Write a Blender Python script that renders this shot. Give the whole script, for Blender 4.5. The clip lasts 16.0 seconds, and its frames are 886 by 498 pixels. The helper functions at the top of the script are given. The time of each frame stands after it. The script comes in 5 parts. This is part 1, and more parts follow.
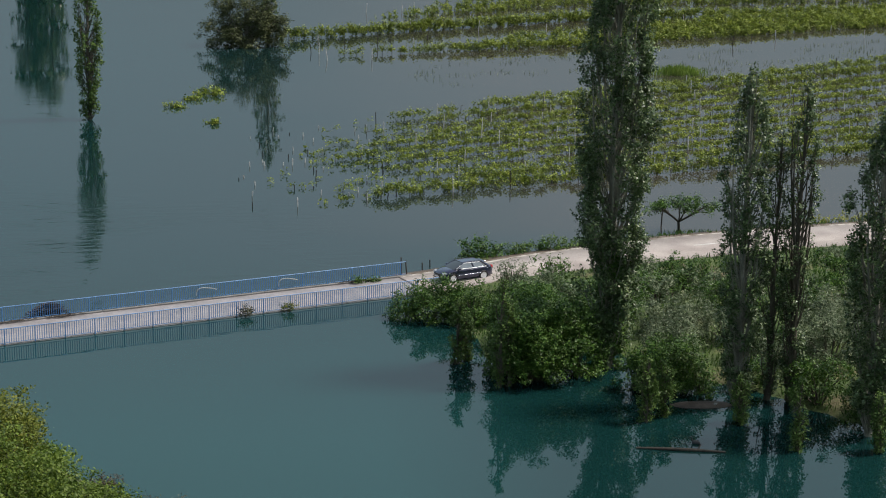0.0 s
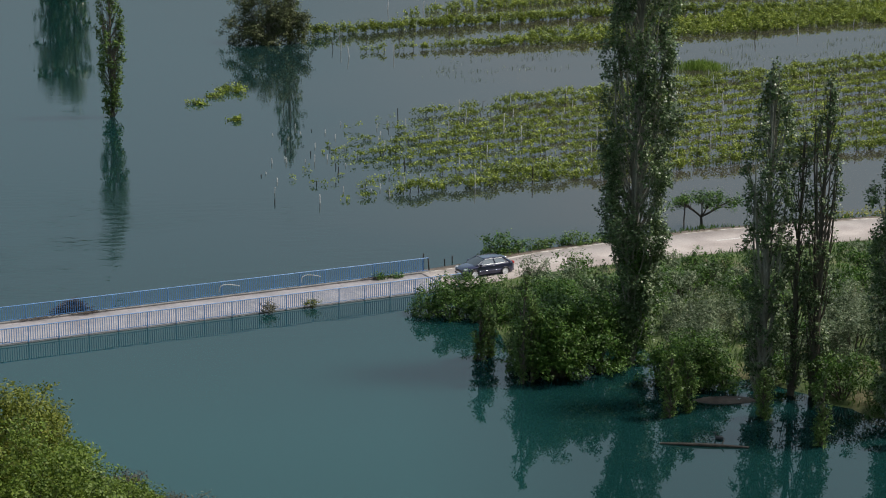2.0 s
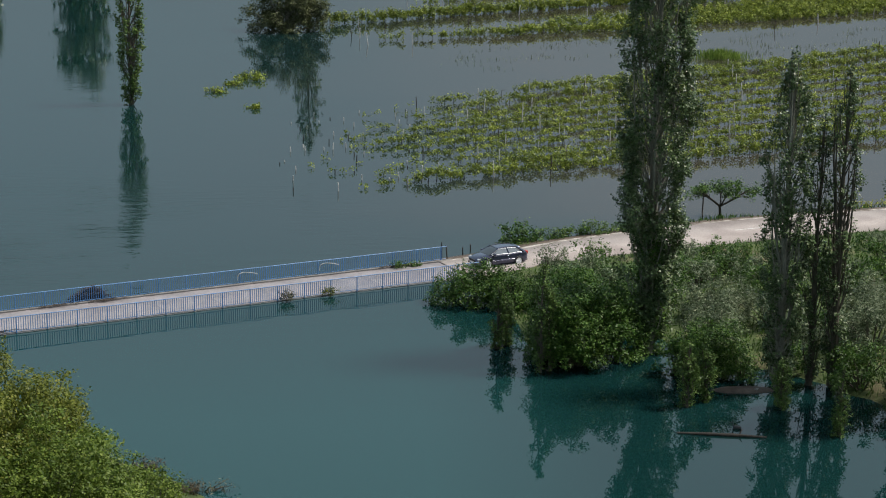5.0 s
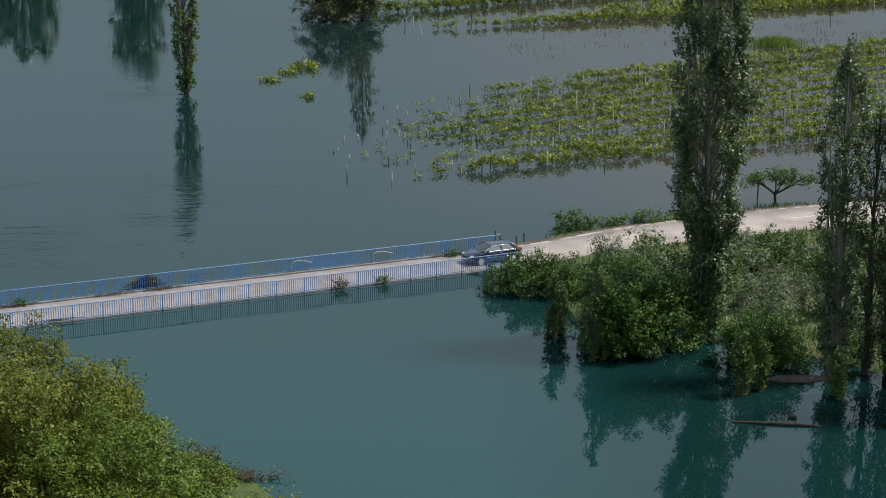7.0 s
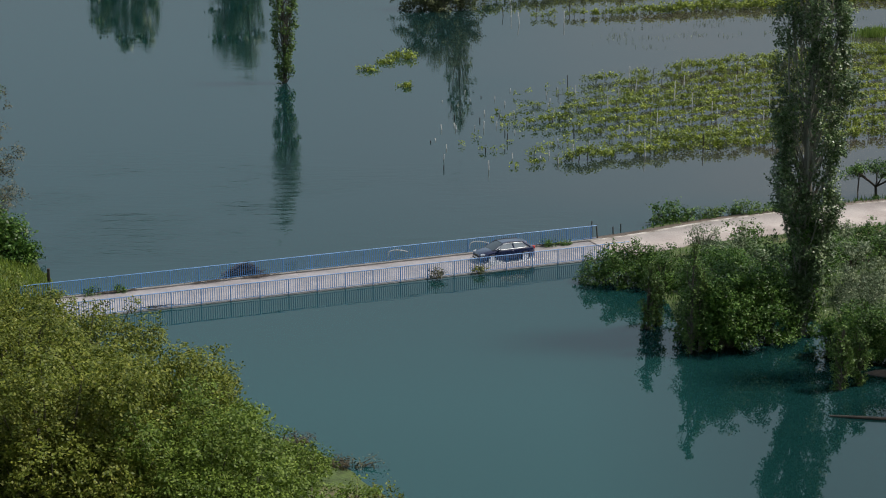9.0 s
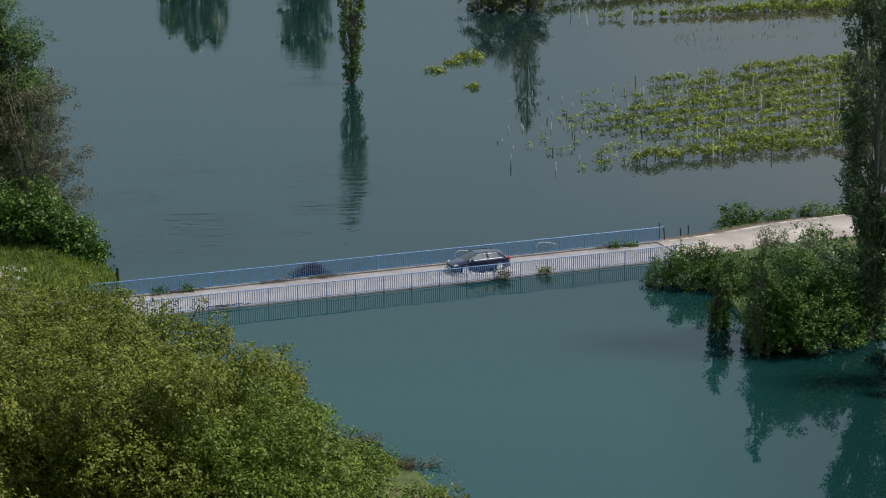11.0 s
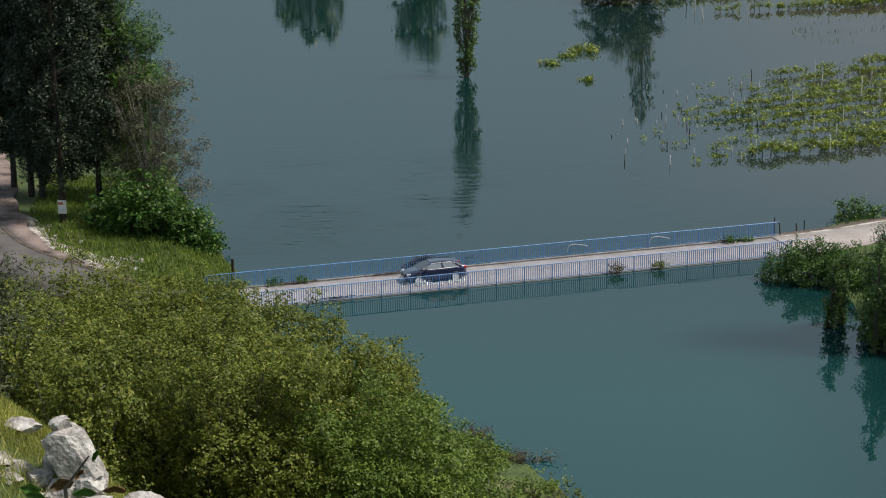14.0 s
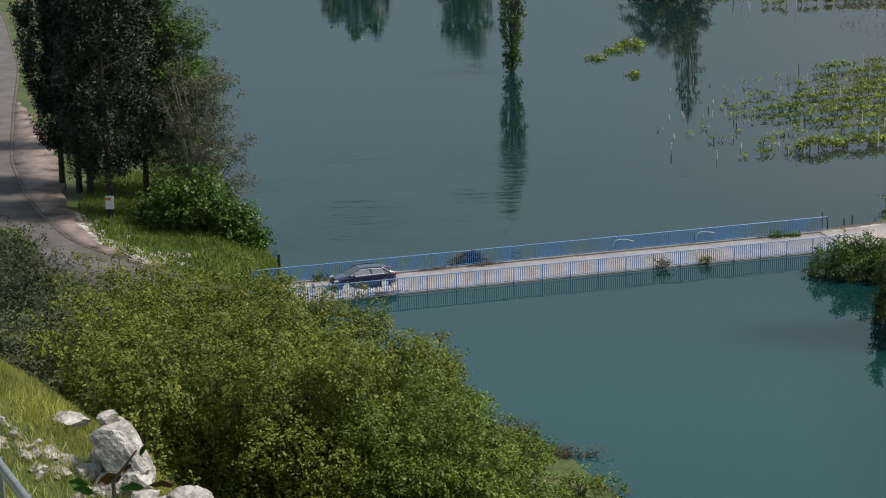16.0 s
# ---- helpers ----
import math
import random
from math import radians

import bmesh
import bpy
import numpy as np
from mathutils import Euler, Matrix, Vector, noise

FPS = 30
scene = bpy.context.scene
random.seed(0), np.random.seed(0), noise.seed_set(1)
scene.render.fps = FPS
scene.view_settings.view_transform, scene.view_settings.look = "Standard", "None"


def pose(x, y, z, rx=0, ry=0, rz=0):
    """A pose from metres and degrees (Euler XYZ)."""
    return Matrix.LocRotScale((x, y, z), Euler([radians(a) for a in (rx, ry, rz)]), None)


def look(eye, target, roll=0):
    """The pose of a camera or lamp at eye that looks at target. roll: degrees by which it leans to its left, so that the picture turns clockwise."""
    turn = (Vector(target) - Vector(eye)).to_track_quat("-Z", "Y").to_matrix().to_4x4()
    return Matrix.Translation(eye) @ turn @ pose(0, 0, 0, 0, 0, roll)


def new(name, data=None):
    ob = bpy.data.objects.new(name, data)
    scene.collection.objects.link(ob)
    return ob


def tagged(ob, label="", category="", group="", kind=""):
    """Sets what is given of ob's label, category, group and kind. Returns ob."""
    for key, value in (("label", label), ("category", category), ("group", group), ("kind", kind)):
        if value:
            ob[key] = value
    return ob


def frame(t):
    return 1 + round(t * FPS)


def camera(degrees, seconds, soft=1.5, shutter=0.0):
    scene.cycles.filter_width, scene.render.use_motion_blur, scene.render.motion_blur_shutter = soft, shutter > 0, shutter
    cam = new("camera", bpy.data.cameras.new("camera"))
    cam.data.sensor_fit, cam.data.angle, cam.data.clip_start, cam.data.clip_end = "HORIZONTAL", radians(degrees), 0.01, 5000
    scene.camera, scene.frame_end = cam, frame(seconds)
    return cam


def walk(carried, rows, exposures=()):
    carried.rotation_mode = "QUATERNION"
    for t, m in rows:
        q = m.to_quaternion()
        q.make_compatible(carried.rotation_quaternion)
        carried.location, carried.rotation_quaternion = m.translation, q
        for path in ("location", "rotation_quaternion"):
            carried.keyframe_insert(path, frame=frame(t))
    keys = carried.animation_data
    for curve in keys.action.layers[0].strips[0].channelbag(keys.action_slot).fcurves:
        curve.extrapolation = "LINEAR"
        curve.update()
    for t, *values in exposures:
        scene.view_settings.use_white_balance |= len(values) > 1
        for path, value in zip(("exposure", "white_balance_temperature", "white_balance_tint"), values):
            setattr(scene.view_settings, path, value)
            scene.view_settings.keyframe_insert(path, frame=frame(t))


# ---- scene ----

# ---------------------------------------------------------------- camera
EYE = 33.0
cam = camera(27.0, 16.0, soft=1.1)
ROWS = [
    (0.0, -6.070, -13.010, -1.010), (0.5, -5.862, -13.068, -1.061), (1.0, -5.726, -13.042, -1.008),
    (1.5, -5.556, -13.048, -0.900), (2.0, -5.359, -13.144, -0.650), (2.5, -5.133, -13.320, -0.658),
    (3.0, -4.960, -13.439, -0.700), (3.5, -4.931, -13.468, -0.778), (6.0, -4.340, -13.612, -0.466),
    (6.5, -3.591, -13.760, -0.284), (7.0, -3.076, -13.880, -0.280), (7.5, -2.477, -13.987, -0.259),
    (8.0, -2.034, -14.012, -0.274), (8.5, -1.299, -14.109, -0.193), (9.0, 0.000, -14.200, 0.000),
    (11.5, 2.356, -14.170, 0.260), (12.0, 2.701, -14.169, 0.266), (12.5, 3.060, -14.118, 0.307),
    (13.0, 3.449, -14.150, 0.348), (13.5, 4.611, -14.252, 0.605), (14.0, 5.747, -14.351, 0.761),
    (14.5, 6.589, -14.458, 0.891), (15.0, 7.004, -14.488, 0.912), (15.5, 7.237, -14.513, 0.981),
    (16.0, 7.220, -14.478, 1.155),
]


def aim(yaw, pitch, roll):
    return pose(0, 0, EYE, 0, 0, yaw) @ pose(0, 0, 0, 90 + pitch) @ pose(0, 0, 0, 0, 0, roll)


walk(cam, [(t, aim(yaw, pitch, -roll)) for t, yaw, pitch, roll in ROWS])

# ---------------------------------------------------------------- world and light
SUN_ELEV, SUN_AZ = radians(57), radians(84)   # azimuth clockwise from +y
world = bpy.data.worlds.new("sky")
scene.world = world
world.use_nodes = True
wn = world.node_tree
sky = wn.nodes.new("ShaderNodeTexSky")
sky.sky_type = "NISHITA"
sky.sun_disc = False
sky.sun_elevation, sky.sun_rotation = SUN_ELEV, SUN_AZ
sky.air_density, sky.dust_density, sky.ozone_density = 0.8, 7.0, 0.6
back = wn.nodes["Background"]
back.inputs["Strength"].default_value = 0.15
# thin cloud: greyer than a clear sky, and darkest at the hills' edge
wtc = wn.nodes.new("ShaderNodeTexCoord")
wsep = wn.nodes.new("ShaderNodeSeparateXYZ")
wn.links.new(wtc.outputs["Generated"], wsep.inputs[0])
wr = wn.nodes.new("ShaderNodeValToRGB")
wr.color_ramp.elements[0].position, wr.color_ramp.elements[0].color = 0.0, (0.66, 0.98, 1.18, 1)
# bright low band added for the water to mirror
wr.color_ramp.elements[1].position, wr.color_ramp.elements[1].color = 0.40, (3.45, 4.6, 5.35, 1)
# zenith dimmed to cut the fill light on the foliage
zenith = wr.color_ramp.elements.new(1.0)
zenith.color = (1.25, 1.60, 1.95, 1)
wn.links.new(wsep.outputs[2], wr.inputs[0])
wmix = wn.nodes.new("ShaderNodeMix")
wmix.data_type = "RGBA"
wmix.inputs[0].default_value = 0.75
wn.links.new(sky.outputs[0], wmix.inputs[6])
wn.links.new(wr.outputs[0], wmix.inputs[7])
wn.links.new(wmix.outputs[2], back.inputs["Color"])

sun = new("sun", bpy.data.lights.new("sun", "SUN"))
sun.data.energy, sun.data.angle, sun.data.color = 4.4, radians(9), (1.0, 0.94, 0.86)
to_sun = Vector((math.sin(SUN_AZ) * math.cos(SUN_ELEV), math.cos(SUN_AZ) * math.cos(SUN_ELEV), math.sin(SUN_ELEV)))
sun.matrix_world = look(to_sun * 200, (0, 0, 0))
scene.view_settings.exposure = -0.05


# ---------------------------------------------------------------- materials
def material(name):
    m = bpy.data.materials.new(name)
    m.use_nodes = True
    return m, m.node_tree.nodes, m.node_tree.links, m.node_tree.nodes["Principled BSDF"]


def ramp(nodes, stops):
    r = nodes.new("ShaderNodeValToRGB")
    el = r.color_ramp.elements
    while len(el) < len(stops):
        el.new(0.5)
    for e, (p, c) in zip(el, stops):
        e.position, e.color = p, (*c, 1)
    return r


def noise_node(nodes, links, scale, detail=4, coords="Object", stretch=None):
    tc = nodes.new("ShaderNodeTexCoord")
    n = nodes.new("ShaderNodeTexNoise")
    n.inputs["Scale"].default_value, n.inputs["Detail"].default_value = scale, detail
    if stretch:
        mp = nodes.new("ShaderNodeMapping")
        mp.inputs["Scale"].default_value = stretch
        links.new(tc.outputs[coords], mp.inputs["Vector"])
        links.new(mp.outputs[0], n.inputs["Vector"])
    else:
        links.new(tc.outputs[coords], n.inputs["Vector"])
    return n


def mix_colors(nodes, links, fac, a, b, blend="MIX"):
    mx = nodes.new("ShaderNodeMix")
    mx.data_type, mx.blend_type = "RGBA", blend
    for sock, v in ((mx.inputs[0], fac), (mx.inputs[6], a), (mx.inputs[7], b)):
        if isinstance(v, (int, float)):
            sock.default_value = v
        elif isinstance(v, tuple):
            sock.default_value = (*v, 1)
        else:
            links.new(v, sock)
    return mx.outputs[2]


def foliage(name, stops, through_light=0.25, rough=0.5, gloss=0.22):
    """Leaves: each one its own shade, with broader patches over the crown."""
    m, n, l, b = material(name)
    geo = n.new("ShaderNodeNewGeometry")
    r = ramp(n, stops)
    l.new(geo.outputs["Random Per Island"], r.inputs[0])
    big = noise_node(n, l, 0.55, 3)
    shade = ramp(n, [(0.3, (0.62, 0.66, 0.62)), (0.7, (1.25, 1.2, 1.05))])
    l.new(big.outputs[0], shade.inputs[0])
    col = mix_colors(n, l, 1.0, r.outputs[0], shade.outputs[0], "MULTIPLY")
    l.new(col, b.inputs["Base Color"])
    b.inputs["Roughness"].default_value = rough
    b.inputs["Specular IOR Level"].default_value = gloss
    tr = n.new("ShaderNodeBsdfTranslucent")
    l.new(col, tr.inputs["Color"])
    mx = n.new("ShaderNodeMixShader")
    mx.inputs[0].default_value = through_light
    l.new(b.outputs[0], mx.inputs[1])
    l.new(tr.outputs[0], mx.inputs[2])
    l.new(mx.outputs[0], n["Material Output"].inputs["Surface"])
    return m


def surface(name, stops, scale=2.0, rough=0.8, bump=0.3, fine=14.0, metal=0.0, spec=0.4, bump_dist=0.03, stretch=None):
    """A rough surface with two scales of variation and relief."""
    m, n, l, b = material(name)
    a = noise_node(n, l, scale, 6, stretch=stretch)
    f = noise_node(n, l, fine, 5, stretch=stretch)
    r = ramp(n, stops)
    l.new(a.outputs[0], r.inputs[0])
    g = ramp(n, [(0.3, (0.75, 0.75, 0.75)), (0.7, (1.15, 1.15, 1.15))])
    l.new(f.outputs[0], g.inputs[0])
    l.new(mix_colors(n, l, 1.0, r.outputs[0], g.outputs[0], "MULTIPLY"), b.inputs["Base Color"])
    b.inputs["Roughness"].default_value, b.inputs["Metallic"].default_value = rough, metal
    b.inputs["Specular IOR Level"].default_value = spec
    bp = n.new("ShaderNodeBump")
    bp.inputs["Strength"].default_value, bp.inputs["Distance"].default_value = bump, bump_dist
    l.new(f.outputs[0], bp.inputs["Height"])
    l.new(bp.outputs[0], b.inputs["Normal"])
    return m


def water_material():
    m, n, l, b = material("flood_water")
    tc = n.new("ShaderNodeTexCoord")
    sep = n.new("ShaderNodeSeparateXYZ")
    l.new(tc.outputs["Object"], sep.inputs[0])
    # silt carried in over the flooded fields, clear teal river elsewhere
    silt = n.new("ShaderNodeMapRange")
    silt.inputs["From Min"].default_value, silt.inputs["From Max"].default_value = -22, 34
    l.new(sep.outputs[0], silt.inputs["Value"])
    far = n.new("ShaderNodeMapRange")
    far.inputs["From Min"].default_value, far.inputs["From Max"].default_value = 118, 150
    l.new(sep.outputs[1], far.inputs["Value"])
    both = n.new("ShaderNodeMath")
    both.operation = "MULTIPLY"
    l.new(silt.outputs[0], both.inputs[0])
    l.new(far.outputs[0], both.inputs[1])
    wide = noise_node(n, l, 0.035, 4, stretch=(1.0, 0.6, 1.0))
    add = n.new("ShaderNodeMath")
    add.operation = "MULTIPLY_ADD"
    add.inputs[1].default_value, add.inputs[2].default_value = 0.5, -0.25
    l.new(wide.outputs[0], add.inputs[0])
    tot = n.new("ShaderNodeMath")
    tot.operation, tot.use_clamp = "ADD", True
    l.new(both.outputs[0], tot.inputs[0])
    l.new(add.outputs[0], tot.inputs[1])
    r = ramp(n, [(0.0, WATER_TEAL), (0.45, WATER_MID), (1.0, WATER_SILT)])
    l.new(tot.outputs[0], r.inputs[0])
    # below the bridge the pool is a brighter, milkier teal
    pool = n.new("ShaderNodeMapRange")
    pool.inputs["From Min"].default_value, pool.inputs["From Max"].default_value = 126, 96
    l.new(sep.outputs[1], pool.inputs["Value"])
    # fades out towards the right bank, painting the trees' shade into the water
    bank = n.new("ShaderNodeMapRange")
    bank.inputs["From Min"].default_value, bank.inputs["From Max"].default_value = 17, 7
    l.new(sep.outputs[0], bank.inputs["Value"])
    unshaded_pool = n.new("ShaderNodeMath")
    unshaded_pool.operation = "MULTIPLY"
    l.new(pool.outputs[0], unshaded_pool.inputs[0])
    l.new(bank.outputs[0], unshaded_pool.inputs[1])
    l.new(mix_colors(n, l, unshaded_pool.outputs[0], r.outputs[0], WATER_POOL), b.inputs["Base Color"])
    b.inputs["Roughness"].default_value = 0.02
    b.inputs["IOR"].default_value = 1.33
    slow = noise_node(n, l, 0.5, 3, stretch=(0.6, 1.6, 1.0))
    fine = noise_node(n, l, 0.75, 5, stretch=(0.6, 1.3, 1.0))
    # the current ruffles the surface in patches
    patch = noise_node(n, l, 0.06, 2)
    pr = ramp(n, [(0.40, (0.06, 0.06, 0.06)), (0.56, (1, 1, 1))])
    l.new(patch.outputs[0], pr.inputs[0])
    run = n.new("ShaderNodeMapRange")
    run.inputs["From Min"].default_value, run.inputs["From Max"].default_value = 12, -12
    run.inputs["To Min"].default_value = 0.08
    l.new(sep.outputs[0], run.inputs["Value"])
    up = n.new("ShaderNodeMapRange")
    up.inputs["From Min"].default_value, up.inputs["From Max"].default_value = 114, 124
    up.inputs["To Min"].default_value = 0.05
    l.new(sep.outputs[1], up.inputs["Value"])
    fade = n.new("ShaderNodeMapRange")
    fade.inputs["From Min"].default_value, fade.inputs["From Max"].default_value = 145, 172
    fade.inputs["To Min"].default_value, fade.inputs["To Max"].default_value = 1.0, 0.10
    l.new(sep.outputs[1], fade.inputs["Value"])
    near = n.new("ShaderNodeMath")
    near.operation = "MULTIPLY"
    l.new(up.outputs[0], near.inputs[0])
    l.new(fade.outputs[0], near.inputs[1])
    where = n.new("ShaderNodeMath")
    where.operation = "MULTIPLY"
    l.new(run.outputs[0], where.inputs[0])
    l.new(near.outputs[0], where.inputs[1])
    ruffle = n.new("ShaderNodeMath")
    ruffle.operation = "MULTIPLY"
    l.new(where.outputs[0], ruffle.inputs[0])
    l.new(pr.outputs[0], ruffle.inputs[1])
    hs = n.new("ShaderNodeMath")
    hs.operation = "MULTIPLY"
    l.new(fine.outputs[0], hs.inputs[0])
    l.new(ruffle.outputs[0], hs.inputs[1])
    b1, b2 = n.new("ShaderNodeBump"), n.new("ShaderNodeBump")
    b1.inputs["Strength"].default_value, b1.inputs["Distance"].default_value = 0.014, 0.04
    b2.inputs["Strength"].default_value, b2.inputs["Distance"].default_value = 1.0, 0.12
    l.new(slow.outputs[0], b1.inputs["Height"])
    l.new(hs.outputs[0], b2.inputs["Height"])
    l.new(b1.outputs[0], b2.inputs["Normal"])
    l.new(b2.outputs[0], b.inputs["Normal"])
    return m


WATER_TEAL, WATER_MID, WATER_SILT = (0.0040, 0.0240, 0.0238), (0.009, 0.0235, 0.0230), (0.042, 0.038, 0.032)
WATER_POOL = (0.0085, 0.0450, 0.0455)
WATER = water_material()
# palest poplar tone puts the glint of glossy leaves into the colour
LEAF_POPLAR = foliage("poplar_leaves", [(0.0, (0.034, 0.064, 0.024)), (0.6, (0.080, 0.140, 0.048)), (1.0, (0.23, 0.29, 0.16))], 0.2, 0.4, 0.4)
LEAF_WILLOW = foliage("willow_leaves", [(0.0, (0.060, 0.084, 0.013)), (0.5, (0.132, 0.168, 0.024)), (1.0, (0.230, 0.240, 0.052))], 0.28)
LEAF_SAPLING = foliage("young_poplar_leaves", [(0.0, (0.055, 0.105, 0.026)), (0.6, (0.105, 0.180, 0.045)), (1.0, (0.18, 0.26, 0.085))], 0.3)
LEAF_SHRUB = foliage("shrub_leaves", [(0.0, (0.022, 0.060, 0.011)), (0.6, (0.058, 0.135, 0.020)), (1.0, (0.140, 0.230, 0.050))], 0.2, 0.45, 0.25)
LEAF_FRESH = foliage("fresh_willow_leaves", [(0.0, (0.058, 0.100, 0.016)), (0.55, (0.120, 0.185, 0.028)), (1.0, (0.21, 0.275, 0.06))], 0.28)
LEAF_DARK = foliage("dark_thicket_leaves", [(0.0, (0.026, 0.034, 0.016)), (0.6, (0.055, 0.068, 0.030)), (1.0, (0.115, 0.125, 0.068))], 0.15)
LEAF_OLIVE = foliage("grey_green_leaves", [(0.0, (0.060, 0.090, 0.045)), (0.5, (0.140, 0.190, 0.108)), (1.0, (0.32, 0.37, 0.27))])
LEAF_CYPRESS = foliage("cypress_leaves", [(0.0, (0.008, 0.017, 0.010)), (0.65, (0.018, 0.033, 0.020)), (1.0, (0.050, 0.070, 0.048))], 0.08)
LEAF_GREY = foliage("dry_grey_leaves", [(0.0, (0.055, 0.060, 0.038)), (0.6, (0.11, 0.112, 0.075)), (1.0, (0.20, 0.19, 0.15))], 0.15)
LEAF_VINE = foliage("vine_leaves", [(0.0, (0.080, 0.125, 0.018)), (0.5, (0.200, 0.265, 0.036)), (1.0, (0.38, 0.43, 0.10))], 0.28)
LEAF_BROWN = foliage("dead_brown_leaves", [(0.0, (0.045, 0.032, 0.022)), (0.6, (0.10, 0.075, 0.05)), (1.0, (0.17, 0.14, 0.095))], 0.15)
LEAF_FLOOD = foliage("dull_willow_leaves", [(0.0, (0.050, 0.064, 0.028)), (0.6, (0.095, 0.115, 0.050)), (1.0, (0.18, 0.20, 0.105))], 0.2)
LEAF_TURF = foliage("fresh_grass_blades", [(0.0, (0.075, 0.12, 0.018)), (0.6, (0.14, 0.205, 0.032)), (1.0, (0.24, 0.29, 0.07))], 0.3)
LEAF_REED = foliage("reed_blades", [(0.0, (0.10, 0.17, 0.03)), (0.6, (0.18, 0.27, 0.05)), (1.0, (0.28, 0.36, 0.10))], 0.3)
LEAF_GRASS = foliage("grass_blades", [(0.0, (0.20, 0.22, 0.045)), (0.6, (0.35, 0.37, 0.090)), (1.0, (0.52, 0.50, 0.20))], 0.3)
LEAF_RED = foliage("red_brown_leaf", [(0.0, (0.08, 0.03, 0.02)), (0.5, (0.11, 0.05, 0.02)), (1.0, (0.08, 0.16, 0.03))], 0.3)
BARK = surface("bark", [(0.3, (0.06, 0.05, 0.04)), (0.7, (0.15, 0.13, 0.10))], 3.0, 0.9, 0.6, 20, stretch=(1, 1, 0.25))
BARK_PALE = surface("pale_bark", [(0.3, (0.16, 0.15, 0.12)), (0.7, (0.36, 0.34, 0.29))], 3.0, 0.9, 0.5, 20, stretch=(1, 1, 0.25))
BARK_WET = surface("dark_wet_wood", [(0.3, (0.018, 0.014, 0.011)), (0.7, (0.06, 0.045, 0.035))], 4.0, 0.6, 0.6, 20)
STAKE_WOOD = surface("weathered_stake", [(0.3, (0.50, 0.48, 0.45)), (0.7, (0.80, 0.78, 0.75))], 3.0, 0.85, 0.4, 25)
CONCRETE = surface("wet_concrete", [(0.30, (0.22, 0.205, 0.21)), (0.7, (0.38, 0.35, 0.355))], 0.6, 0.35, 0.2, 9.0, spec=0.5, bump_dist=0.01)
KERB = surface("kerb_concrete", [(0.3, (0.14, 0.135, 0.13)), (0.7, (0.27, 0.26, 0.255))], 1.2, 0.75, 0.3, 10.0)
ROAD = surface("pale_worn_asphalt", [(0.3, (0.29, 0.25, 0.235)), (0.7, (0.44, 0.39, 0.365))], 0.4, 0.85, 0.2, 12.0)
ASPHALT = surface("grey_asphalt", [(0.3, (0.070, 0.064, 0.062)), (0.7, (0.130, 0.118, 0.115))], 0.5, 0.85, 0.2, 14.0)
PAINT_LINE = surface("worn_white_line", [(0.3, (0.5, 0.5, 0.48)), (0.7, (0.8, 0.8, 0.78))], 3.0, 0.7, 0.1)
GRAVEL = surface("white_gravel", [(0.36, (0.15, 0.125, 0.10)), (0.62, (0.50, 0.465, 0.43))], 1.3, 0.9, 0.6, 12.0)
DIRT = surface("pinkish_dirt", [(0.36, (0.065, 0.048, 0.040)), (0.47, (0.18, 0.138, 0.124)), (0.7, (0.28, 0.222, 0.20))], 0.5, 0.95, 0.4, 6.0)
LIMESTONE = surface("limestone", [(0.28, (0.15, 0.14, 0.13)), (0.5, (0.36, 0.335, 0.315)), (0.72, (0.58, 0.56, 0.53))], 2.2, 0.85, 0.9, 9.0, bump_dist=0.06)
MUD = surface("brown_mud", [(0.3, (0.06, 0.045, 0.035)), (0.7, (0.15, 0.115, 0.09))], 1.0, 0.7, 0.4, 7.0)
BLUE_PAINT = surface("blue_railing_paint", [(0.3, (0.06, 0.18, 0.42)), (0.7, (0.11, 0.28, 0.56))], 2.0, 0.45, 0.1, 20.0, spec=0.5)
GALVANISED = surface("galvanised_steel", [(0.3, (0.40, 0.41, 0.42)), (0.7, (0.60, 0.61, 0.62))], 4.0, 0.4, 0.1, 30.0, metal=0.8)
PALE_PIPE = surface("pale_plastic", [(0.3, (0.28, 0.29, 0.29)), (0.7, (0.42, 0.43, 0.43))], 4.0, 0.5, 0.1)
SIGN_WHITE = surface("sign_white", [(0.3, (0.7, 0.7, 0.7)), (0.7, (0.85, 0.85, 0.85))], 4.0, 0.5, 0.05)
SIGN_RED = surface("sign_orange", [(0.3, (0.5, 0.12, 0.06)), (0.7, (0.6, 0.2, 0.1))], 4.0, 0.5, 0.05)
FOAM = surface("white_foam", [(0.3, (0.7, 0.72, 0.73)), (0.7, (0.9, 0.9, 0.9))], 6.0, 0.6, 0.6, 20.0)


def ground_material():
    m, n, l, b = material("bank_ground")
    a, f = noise_node(n, l, 0.25, 6), noise_node(n, l, 4.0, 6)
    r = ramp(n, [(0.35, (0.035, 0.058, 0.014)), (0.52, (0.06, 0.09, 0.022)), (0.68, (0.12, 0.10, 0.055))])
    l.new(a.outputs[0], r.inputs[0])
    g = ramp(n, [(0.3, (0.6, 0.6, 0.6)), (0.7, (1.25, 1.25, 1.2))])
    l.new(f.outputs[0], g.inputs[0])
    l.new(mix_colors(n, l, 1.0, r.outputs[0], g.outputs[0], "MULTIPLY"), b.inputs["Base Color"])
    b.inputs["Roughness"].default_value = 0.95
    bp = n.new("ShaderNodeBump")
    bp.inputs["Strength"].default_value, bp.inputs["Distance"].default_value = 0.8, 0.1
    l.new(f.outputs[0], bp.inputs["Height"])
    l.new(bp.outputs[0], b.inputs["Normal"])
    return m


